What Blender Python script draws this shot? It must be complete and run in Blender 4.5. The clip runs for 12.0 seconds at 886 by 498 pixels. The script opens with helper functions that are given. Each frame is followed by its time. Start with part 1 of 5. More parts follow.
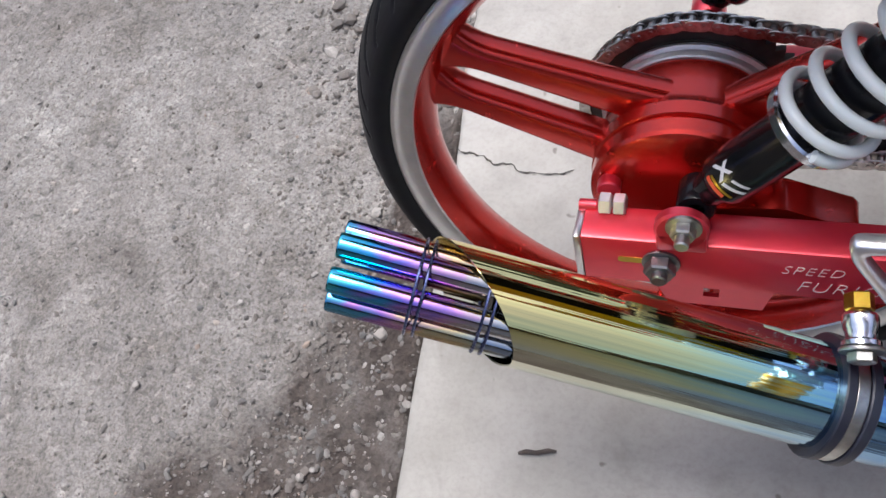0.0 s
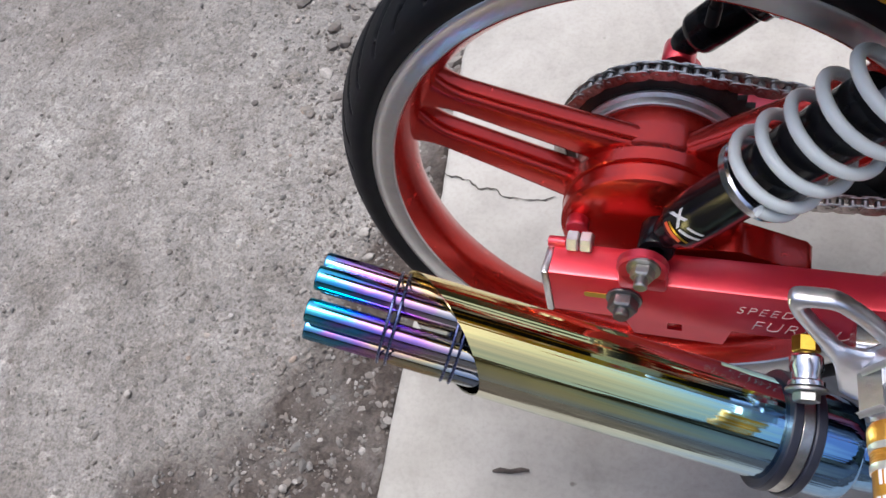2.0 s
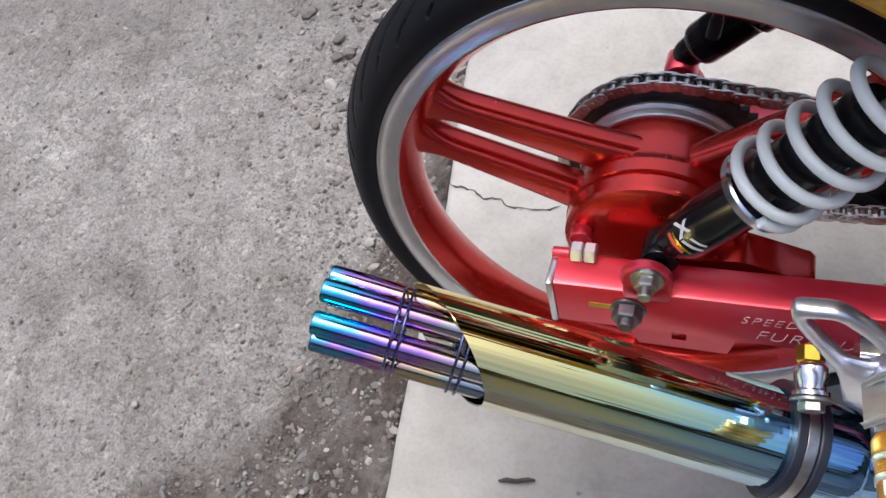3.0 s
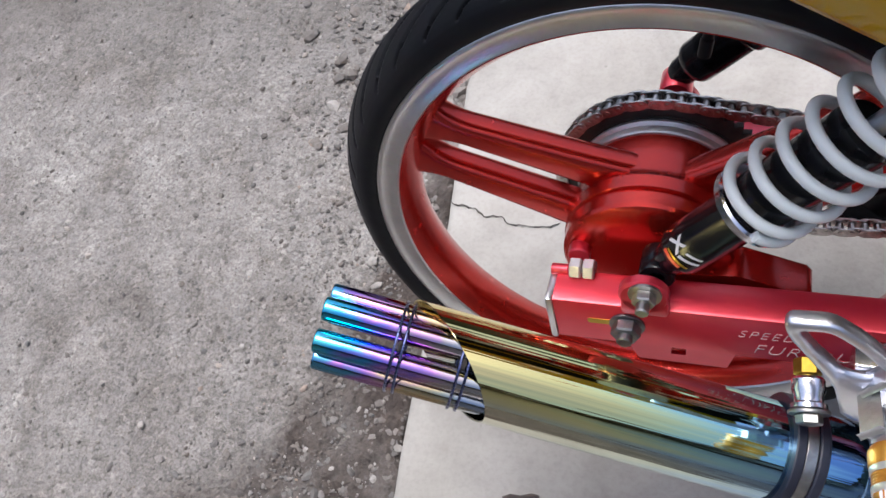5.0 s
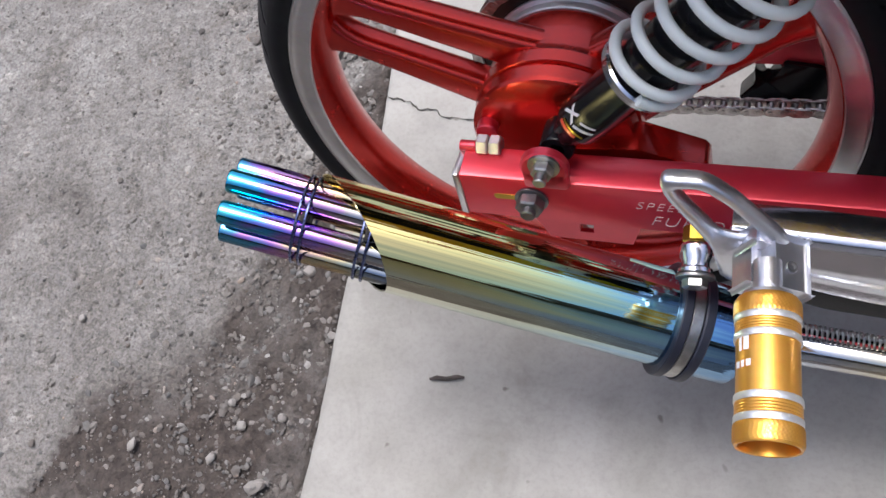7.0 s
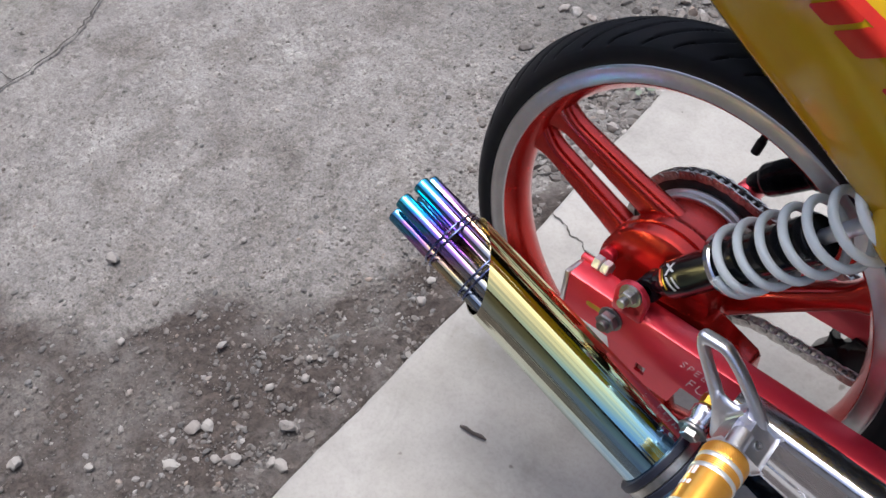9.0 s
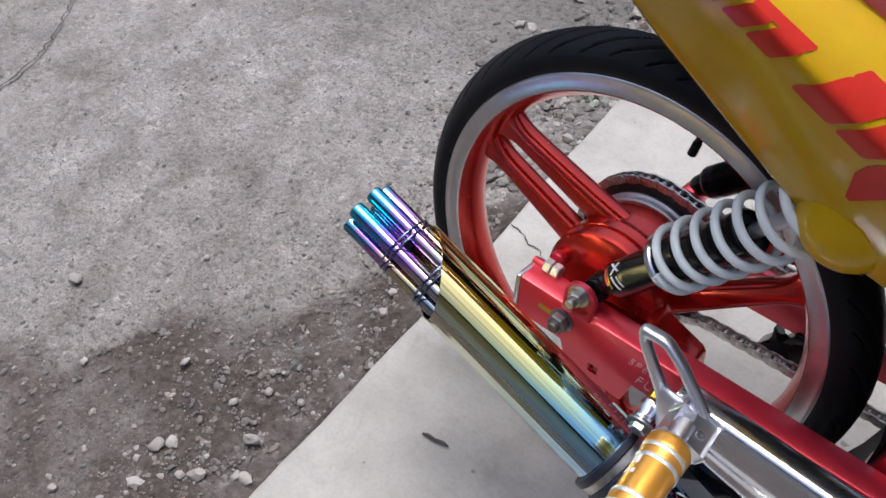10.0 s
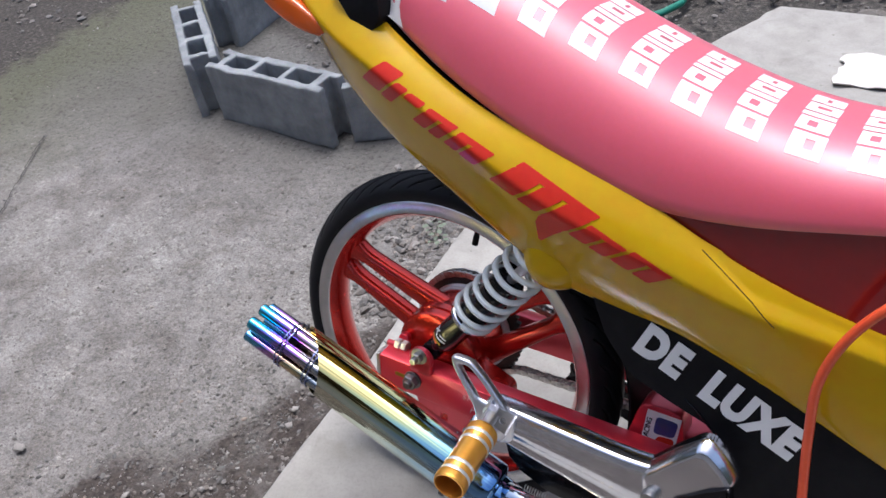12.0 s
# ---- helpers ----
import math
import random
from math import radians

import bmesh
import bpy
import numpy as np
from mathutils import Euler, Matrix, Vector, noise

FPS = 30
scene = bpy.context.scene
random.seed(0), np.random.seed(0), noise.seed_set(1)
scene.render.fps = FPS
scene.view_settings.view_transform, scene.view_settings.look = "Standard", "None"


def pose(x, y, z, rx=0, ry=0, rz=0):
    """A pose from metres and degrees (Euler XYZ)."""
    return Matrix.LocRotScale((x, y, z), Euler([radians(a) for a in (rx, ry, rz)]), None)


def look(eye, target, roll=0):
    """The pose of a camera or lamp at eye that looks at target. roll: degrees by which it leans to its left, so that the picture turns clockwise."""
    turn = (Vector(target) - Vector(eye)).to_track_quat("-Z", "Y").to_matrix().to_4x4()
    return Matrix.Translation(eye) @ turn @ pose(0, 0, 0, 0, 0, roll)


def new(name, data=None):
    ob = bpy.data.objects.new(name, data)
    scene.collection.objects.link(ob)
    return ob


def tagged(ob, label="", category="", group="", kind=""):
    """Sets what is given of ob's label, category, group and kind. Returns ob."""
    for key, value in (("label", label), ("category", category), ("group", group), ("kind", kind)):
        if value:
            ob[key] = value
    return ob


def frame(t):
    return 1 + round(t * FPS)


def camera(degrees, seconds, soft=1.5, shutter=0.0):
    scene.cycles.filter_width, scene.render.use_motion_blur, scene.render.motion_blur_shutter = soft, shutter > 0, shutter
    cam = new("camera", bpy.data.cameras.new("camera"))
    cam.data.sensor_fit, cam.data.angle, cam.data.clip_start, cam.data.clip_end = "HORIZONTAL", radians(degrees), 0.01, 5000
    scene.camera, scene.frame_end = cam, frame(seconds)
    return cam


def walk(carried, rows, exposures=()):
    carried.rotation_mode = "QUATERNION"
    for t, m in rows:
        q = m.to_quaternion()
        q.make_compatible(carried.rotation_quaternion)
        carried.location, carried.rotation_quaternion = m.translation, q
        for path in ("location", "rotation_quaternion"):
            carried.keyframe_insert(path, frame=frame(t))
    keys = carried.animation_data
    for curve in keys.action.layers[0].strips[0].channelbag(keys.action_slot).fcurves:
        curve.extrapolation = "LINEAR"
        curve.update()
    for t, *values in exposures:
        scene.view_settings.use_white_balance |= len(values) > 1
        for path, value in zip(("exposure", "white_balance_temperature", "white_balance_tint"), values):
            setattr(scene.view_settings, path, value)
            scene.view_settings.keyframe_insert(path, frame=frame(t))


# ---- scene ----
cam = camera(56.8, 12.0)
# seconds, eye (metres), yaw, pitch and roll (degrees)
PATH = [
    (0, 0.0395, -0.3205, 0.8488, 43.75, -61.36, -34.85),
    (0.5, 0.0528, -0.3039, 0.8502, 41.37, -61.92, -32.09),
    (1, 0.0568, -0.2994, 0.8508, 43.01, -62.65, -33.51),
    (1.5, 0.0686, -0.3028, 0.8753, 42.39, -62.04, -32.44),
    (2, 0.0665, -0.3056, 0.8807, 43.76, -61.23, -33.54),
    (2.5, 0.0682, -0.3030, 0.8846, 43.50, -60.72, -33.41),
    (3, 0.0681, -0.3036, 0.8848, 43.87, -60.59, -33.94),
    (4.8, 0.0732, -0.3048, 0.8869, 44.35, -59.06, -34.65),
    (5, 0.0755, -0.3060, 0.8909, 43.13, -59.29, -33.95),
    (5.5, 0.0752, -0.3103, 0.8899, 42.95, -59.57, -34.69),
    (6, 0.0916, -0.3077, 0.8844, 41.24, -61.01, -34.98),
    (6.5, 0.1190, -0.3155, 0.8709, 46.51, -64.24, -41.93),
    (6.7, 0.1283, -0.3184, 0.8704, 46.30, -64.87, -40.79),
    (8.3, 0.1503, -0.4602, 0.9444, 52.47, -55.48, -13.13),
    (8.5, 0.1823, -0.4711, 0.9711, 54.98, -52.99, -13.24),
    (9, 0.2423, -0.4581, 0.9903, 54.03, -52.38, -11.79),
    (9.5, 0.2576, -0.4583, 0.9979, 53.38, -50.84, -11.30),
    (10, 0.2747, -0.4591, 0.9949, 50.80, -51.32, -10.70),
    (10.5, 0.3085, -0.4488, 1.0129, 46.48, -48.94, -10.00),
    (11, 0.3612, -0.5055, 1.0736, 38.01, -46.29, -8.05),
    (11.5, 0.4181, -0.6125, 1.1023, 35.51, -44.40, -11.86),
    (12, 0.5350, -0.6482, 1.1443, 38.68, -39.63, -10.98),
]
walk(cam, [(t, pose(x, y, z, 90 + pitch, 0, yaw) @ pose(0, 0, 0, 0, 0, roll)) for t, x, y, z, yaw, pitch, roll in PATH],
     exposures=[(0.0, 0.50, 5950, 10), (5.8, 0.46, 5930, 10), (6.6, 0.36, 5900, 10), (8.3, 0.40, 5880, 10), (9.0, 0.38, 5880, 10), (10.5, 0.37, 5850, 10), (12.0, 0.36, 5800, 10)])

# ---------------------------------------------------------------- light
SUN_EL, SUN_AZ = 76.0, -35.0          # height, and turn from +y towards +x
world = bpy.data.worlds.new("sky")
scene.world = world
world.use_nodes = True
wn = world.node_tree.nodes
sky = wn.new("ShaderNodeTexSky")
sky.sky_type = "NISHITA"
sky.sun_disc = False
sky.sun_elevation, sky.sun_rotation = radians(SUN_EL), radians(SUN_AZ)
sky.dust_density, sky.air_density = 7.0, 1.0
world.node_tree.links.new(sky.outputs[0], wn["Background"].inputs[0])
wn["Background"].inputs[1].default_value = 0.15
sun_data = bpy.data.lights.new("sun", "SUN")
sun_data.energy, sun_data.angle, sun_data.color = 1.7, radians(26), (1.0, 0.96, 0.91)
sun = new("sun", sun_data)
sd = Vector((math.sin(radians(SUN_AZ)) * math.cos(radians(SUN_EL)), math.cos(radians(SUN_AZ)) * math.cos(radians(SUN_EL)), math.sin(radians(SUN_EL))))
sun.matrix_world = look(sd * 20, (0, 0, 0))


# ---------------------------------------------------------------- materials
def shader(name, base=(0.5, 0.5, 0.5), rough=0.5, metal=0.0, coat=0.0, spec=0.5):
    m = bpy.data.materials.new(name)
    m.use_nodes = True
    b = m.node_tree.nodes["Principled BSDF"]
    b.inputs["Base Color"].default_value = (*base, 1)
    b.inputs["Roughness"].default_value = rough
    b.inputs["Metallic"].default_value = metal
    b.inputs["Coat Weight"].default_value = coat
    b.inputs["Coat Roughness"].default_value = 0.06
    b.inputs["Specular IOR Level"].default_value = spec
    return m


def node(m, kind, **inputs):
    n = m.node_tree.nodes.new(kind)
    for k, v in inputs.items():
        n.inputs[k.replace("_", " ")].default_value = v
    return n


def link(m, a, b):
    m.node_tree.links.new(a, b)


def bsdf(m):
    return m.node_tree.nodes["Principled BSDF"]


def ramp(m, fac, stops, smooth=False):
    r = m.node_tree.nodes.new("ShaderNodeValToRGB")
    if smooth:
        r.color_ramp.interpolation = "EASE"
    e = r.color_ramp.elements
    while len(e) < len(stops):
        e.new(0.5)
    for el, (p, c) in zip(e, stops):
        el.position, el.color = p, (*c, 1)
    link(m, fac, r.inputs[0])
    return r


def grain(m, scale, detail=6.0, rough=0.6, coord="Object", distort=0.0):
    tc = m.node_tree.nodes.new("ShaderNodeTexCoord")
    n = node(m, "ShaderNodeTexNoise", Scale=scale, Detail=detail, Roughness=rough, Distortion=distort)
    link(m, tc.outputs[coord], n.inputs["Vector"])
    return n


def bump(m, height, strength, distance, chain=None):
    b = node(m, "ShaderNodeBump", Strength=strength, Distance=distance)
    link(m, height, b.inputs["Height"])
    if chain:
        link(m, chain.outputs[0], b.inputs["Normal"])
    link(m, b.outputs[0], bsdf(m).inputs["Normal"])
    return b


def mix(m, fac, a, b, mode="MIX"):
    n = m.node_tree.nodes.new("ShaderNodeMix")
    n.data_type, n.blend_type = "RGBA", mode
    for sock, v in ((n.inputs[0], fac), (n.inputs[6], a), (n.inputs[7], b)):
        if isinstance(v, (int, float)):
            sock.default_value = v
        elif isinstance(v, tuple):
            sock.default_value = (*v, 1)
        else:
            link(m, v, sock)
    return n.outputs[2]


def math_node(m, op, a, b=None, c=None):
    n = m.node_tree.nodes.new("ShaderNodeMath")
    n.operation = op
    for i, v in enumerate((a, b, c)):
        if v is None:
            continue
        if isinstance(v, (int, float)):
            n.inputs[i].default_value = v
        else:
            link(m, v, n.inputs[i])
    return n.outputs[0]


def varied(name, a, b, scale, rough=(0.4, 0.6), metal=0.0, coat=0.0, relief=0.0, fine=60.0):
    """Colour between a and b, roughness and relief from two scales of grain."""
    m = shader(name, a, rough[0], metal, coat)
    big, small = grain(m, scale), grain(m, scale * fine / 10, 4.0)
    r = ramp(m, big.outputs[0], [(0.35, a), (0.68, b)])
    link(m, mix(m, 0.25, r.outputs[0], small.outputs["Color"], "SOFT_LIGHT"), bsdf(m).inputs["Base Color"])
    rr = node(m, "ShaderNodeMapRange", To_Min=rough[0], To_Max=rough[1])
    link(m, small.outputs[0], rr.inputs[0])
    link(m, rr.outputs[0], bsdf(m).inputs["Roughness"])
    if relief:
        bump(m, small.outputs[0], 0.5, relief)
    return m


def matte(m, level):
    bsdf(m).inputs["Specular IOR Level"].default_value = level
    return m


RUBBER = varied("tyre_rubber", (0.008, 0.008, 0.010), (0.015, 0.015, 0.017), 9, (0.42, 0.6), relief=0.0006)
CANDY = varied("candy_red_paint", (0.60, 0.028, 0.016), (0.52, 0.022, 0.012), 14, (0.22, 0.30), metal=0.78, coat=0.5)
bsdf(CANDY).inputs["Coat Roughness"].default_value = 0.12
ANODE = varied("red_anodised_aluminium", (0.78, 0.036, 0.068), (0.70, 0.028, 0.056), 20, (0.36, 0.46), metal=0.65, coat=1.0)
bsdf(ANODE).inputs["Coat Roughness"].default_value = 0.28
POLISHED = varied("polished_rim_aluminium", (0.74, 0.74, 0.75), (0.62, 0.62, 0.63), 30, (0.26, 0.38), metal=1.0)
CHROME = varied("polished_cast_aluminium", (0.82, 0.83, 0.88), (0.70, 0.71, 0.77), 25, (0.14, 0.24), metal=1.0, relief=0.0004)
SATIN = varied("satin_cast_aluminium", (0.86, 0.87, 0.92), (0.74, 0.75, 0.80), 25, (0.28, 0.40), metal=1.0, relief=0.0007)
STEEL = varied("zinc_plated_steel", (0.55, 0.55, 0.52), (0.36, 0.35, 0.33), 90, (0.25, 0.45), metal=1.0, relief=0.0003)
CASTGREY = varied("bare_cast_aluminium", (0.78, 0.79, 0.81), (0.60, 0.61, 0.63), 40, (0.42, 0.55), metal=0.85, relief=0.0005)
BRIGHTZINC = varied("bright_zinc_plate", (0.90, 0.90, 0.88), (0.78, 0.78, 0.76), 70, (0.36, 0.48), metal=0.85)
DULLSTEEL = varied("dull_grey_steel", (0.30, 0.30, 0.31), (0.2, 0.2, 0.21), 60, (0.4, 0.55), metal=1.0)
CHAINSTEEL = varied("oiled_chain_steel", (0.66, 0.64, 0.61), (0.30, 0.28, 0.26), 160, (0.24, 0.42), metal=1.0)
BLUED = varied("blued_ring_steel", (0.08, 0.10, 0.22), (0.13, 0.15, 0.28), 60, (0.2, 0.35), metal=1.0)
DARKSTEEL = varied("black_sprocket_steel", (0.03, 0.027, 0.025), (0.06, 0.05, 0.045), 60, (0.35, 0.6), metal=0.4, relief=0.0004)
GOLD = varied("gold_anodised_aluminium", (0.90, 0.46, 0.085), (0.84, 0.40, 0.06), 30, (0.26, 0.36), metal=0.80, coat=0.2)
BRASS = varied("yellow_brass", (0.46, 0.31, 0.05), (0.36, 0.23, 0.03), 50, (0.25, 0.4), metal=1.0)
SPRINGPAINT = varied("white_spring_enamel", (0.88, 0.93, 0.92), (0.83, 0.89, 0.88), 40, (0.25, 0.38), coat=0.3)
BLACKPAINT = varied("black_gloss_enamel", (0.006, 0.006, 0.008), (0.010, 0.010, 0.012), 40, (0.12, 0.20), coat=0.0)
BLACKPLASTIC = varied("black_moulded_plastic", (0.008, 0.008, 0.010), (0.014, 0.014, 0.015), 25, (0.42, 0.55), relief=0.0002)
YELLOW = varied("yellow_gloss_plastic", (0.61, 0.370, 0.004), (0.56, 0.330, 0.004), 6, (0.10, 0.16), coat=0.0)
DECAL = varied("red_decal_film", (0.62, 0.035, 0.02), (0.56, 0.03, 0.02), 30, (0.18, 0.26), coat=0.0)
MAROON = varied("dark_red_gloss_plastic", (0.19, 0.008, 0.008), (0.15, 0.006, 0.006), 8, (0.1, 0.2), coat=0.6)
VINYL = varied("pink_seat_vinyl", (0.80, 0.068, 0.132), (0.76, 0.060, 0.118), 9, (0.36, 0.44), coat=0.0, relief=0.0003, fine=200)
bsdf(VINYL).inputs["Specular IOR Level"].default_value = 0.85
bsdf(VINYL).inputs["Coat Weight"].default_value = 1.0
bsdf(VINYL).inputs["Coat IOR"].default_value = 1.9
bsdf(VINYL).inputs["Coat Roughness"].default_value = 0.52
bsdf(VINYL).inputs["Sheen Weight"].default_value = 0.4
bsdf(VINYL).inputs["Sheen Roughness"].default_value = 0.45
PRINT = varied("white_vinyl_print", (0.85, 0.83, 0.84), (0.78, 0.76, 0.77), 60, (0.4, 0.5))
LETTER = varied("white_letter_film", (0.90, 0.91, 0.90), (0.86, 0.87, 0.86), 60, (0.35, 0.5))
AMBER = shader("amber_lens", (0.85, 0.16, 0.02), 0.12, coat=0.5)
AMBER.node_tree.nodes["Principled BSDF"].inputs["Transmission Weight"].default_value = 0.35
ORANGE = varied("orange_hose_rubber", (0.80, 0.10, 0.03), (0.72, 0.08, 0.025), 40, (0.35, 0.45), coat=0.2)
GREENHOSE = varied("green_hose_rubber", (0.02, 0.22, 0.15), (0.02, 0.16, 0.11), 40, (0.35, 0.5))
BAND = varied("dark_clamp_rubber", (0.012, 0.014, 0.026), (0.022, 0.025, 0.040), 50, (0.35, 0.5))
BLOCK = varied("hollow_block_concrete", (0.19, 0.20, 0.21), (0.31, 0.325, 0.335), 14, (0.8, 0.95), relief=0.004, fine=90)
TWIG = varied("dry_twig", (0.10, 0.08, 0.07), (0.05, 0.04, 0.035), 90, (0.7, 0.9), relief=0.001)
ENGRAVED = varied("pale_engraving", (0.82, 0.70, 0.70), (0.74, 0.60, 0.60), 80, (0.4, 0.5))
GREENLEAF = varied("weed_leaf", (0.10, 0.135, 0.085), (0.17, 0.205, 0.145), 60, (0.45, 0.6))
CRACKDARK = varied("crack_soil", (0.05, 0.045, 0.04), (0.09, 0.08, 0.07), 90, (0.9, 1.0))


def burnt(name, stops, axis, low, high, rough=0.1):
    """Heat-tinted polished metal: its hue runs along one axis of the part and wanders a little."""
    m = shader(name, (0.8, 0.7, 0.3), rough, 1.0)
    tc = m.node_tree.nodes.new("ShaderNodeTexCoord")
    sep = m.node_tree.nodes.new("ShaderNodeSeparateXYZ")
    link(m, tc.outputs["Object"], sep.inputs[0])
    wob = grain(m, 14, 3.0)
    pos = math_node(m, "MULTIPLY_ADD", wob.outputs[0], 0.022, sep.outputs[axis])
    rng = node(m, "ShaderNodeMapRange", From_Min=low + 0.011, From_Max=high + 0.011)
    link(m, pos, rng.inputs[0])
    r = ramp(m, rng.outputs[0], stops)
    link(m, r.outputs[0], bsdf(m).inputs["Base Color"])
    fine = grain(m, 240, 3.0)
    rr = node(m, "ShaderNodeMapRange", To_Min=rough * 0.7, To_Max=rough * 1.5)
    link(m, fine.outputs[0], rr.inputs[0])
    link(m, rr.outputs[0], bsdf(m).inputs["Roughness"])
    return m


def silencer_steel():
    """Mirror-polished steel whose heat tint runs from gold at the mouth to blue at the clamp, in streaks along it."""
    m = shader("heat_tinted_silencer_steel", (0.8, 0.7, 0.3), 0.05, 1.0)
    tc = m.node_tree.nodes.new("ShaderNodeTexCoord")
    sep = m.node_tree.nodes.new("ShaderNodeSeparateXYZ")
    link(m, tc.outputs["Object"], sep.inputs[0])
    mp = m.node_tree.nodes.new("ShaderNodeMapping")
    mp.vector_type = "TEXTURE"
    mp.inputs["Rotation"].default_value = (0, radians(21.8), radians(3.4))
    mp.inputs["Scale"].default_value = (0.40, 0.012, 0.012)
    link(m, tc.outputs["Object"], mp.inputs["Vector"])
    streak = node(m, "ShaderNodeTexNoise", Scale=1.0, Detail=3.0, Roughness=0.55)
    link(m, mp.outputs[0], streak.inputs["Vector"])
    wob = grain(m, 14, 3.0)
    pos = math_node(m, "MULTIPLY_ADD", math_node(m, "SUBTRACT", streak.outputs[0], 0.5), 0.26, sep.outputs[0])
    pos = math_node(m, "MULTIPLY_ADD", math_node(m, "SUBTRACT", wob.outputs[0], 0.5), 0.03, pos)
    rng = node(m, "ShaderNodeMapRange", From_Min=-0.15, From_Max=0.15)
    link(m, pos, rng.inputs[0])
    tint = ramp(m, rng.outputs[0], [(0.0, (0.80, 0.66, 0.28)), (0.34, (0.83, 0.75, 0.31)), (0.50, (0.76, 0.82, 0.40)), (0.63, (0.58, 0.81, 0.56)), (0.75, (0.42, 0.75, 0.76)), (0.87, (0.34, 0.61, 0.81)), (1.0, (0.18, 0.35, 0.65))])
    # the lower side turns greyer: the slab's reflection put into the colour
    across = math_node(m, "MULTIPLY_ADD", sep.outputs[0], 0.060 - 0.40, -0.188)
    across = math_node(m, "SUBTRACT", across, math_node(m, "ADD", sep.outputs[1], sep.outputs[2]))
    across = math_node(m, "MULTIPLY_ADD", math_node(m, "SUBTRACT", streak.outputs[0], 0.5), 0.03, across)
    lower_mask = node(m, "ShaderNodeMapRange", From_Min=0.004, From_Max=0.024, To_Max=0.85)
    link(m, across, lower_mask.inputs[0])
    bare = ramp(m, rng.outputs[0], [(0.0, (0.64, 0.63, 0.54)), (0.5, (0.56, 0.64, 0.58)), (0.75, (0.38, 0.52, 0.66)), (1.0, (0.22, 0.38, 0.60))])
    link(m, mix(m, lower_mask.outputs[0], tint.outputs[0], bare.outputs[0]), bsdf(m).inputs["Base Color"])
    # lengthwise polishing lines
    mp2 = m.node_tree.nodes.new("ShaderNodeMapping")
    mp2.vector_type = "TEXTURE"
    mp2.inputs["Rotation"].default_value = (0, radians(21.8), radians(3.4))
    mp2.inputs["Scale"].default_value = (0.30, 0.005, 0.005)
    link(m, tc.outputs["Object"], mp2.inputs["Vector"])
    lines = node(m, "ShaderNodeTexNoise", Scale=1.0, Detail=2.0, Roughness=0.5)
    link(m, mp2.outputs[0], lines.inputs["Vector"])
    bump(m, lines.outputs[0], 0.35, 0.0012)
    fine = grain(m, 160, 3.0)
    rr = node(m, "ShaderNodeMapRange", To_Min=0.025, To_Max=0.09)
    link(m, fine.outputs[0], rr.inputs[0])
    link(m, rr.outputs[0], bsdf(m).inputs["Roughness"])
    return m


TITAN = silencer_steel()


def tube_tint(name, stops):
    """Heat-tinted tube: hues in uneven bands along it, shifted round its girth."""
    m = burnt(name, stops, 0, -0.205, -0.075, 0.11)
    rng = [n for n in m.node_tree.nodes if n.type == "MAP_RANGE"][0]
    old = rng.inputs[0].links[0].from_socket
    tc = m.node_tree.nodes.new("ShaderNodeTexCoord")
    mp = m.node_tree.nodes.new("ShaderNodeMapping")
    mp.inputs["Scale"].default_value = (18, 110, 110)
    link(m, tc.outputs["Object"], mp.inputs["Vector"])
    n = node(m, "ShaderNodeTexNoise", Scale=1.0, Detail=2.0)
    link(m, mp.outputs[0], n.inputs["Vector"])
    link(m, math_node(m, "MULTIPLY_ADD", math_node(m, "SUBTRACT", n.outputs[0], 0.5), 0.10, old), rng.inputs[0])
    return m


TUBEBLUE = tube_tint("heat_tinted_blue_tube", [(0.0, (0.10, 0.50, 0.58)), (0.16, (0.06, 0.34, 0.66)), (0.34, (0.26, 0.18, 0.62)), (0.48, (0.50, 0.26, 0.55)), (0.62, (0.45, 0.40, 0.42)), (0.8, (0.42, 0.44, 0.46)), (1.0, (0.36, 0.40, 0.44))])
TUBEGOLD = tube_tint("heat_tinted_gold_tube", [(0.0, (0.12, 0.36, 0.55)), (0.14, (0.38, 0.20, 0.58)), (0.3, (0.55, 0.30, 0.48)), (0.46, (0.66, 0.52, 0.28)), (0.62, (0.5, 0.5, 0.36)), (0.8, (0.34, 0.40, 0.5)), (1.0, (0.36, 0.40, 0.44))])


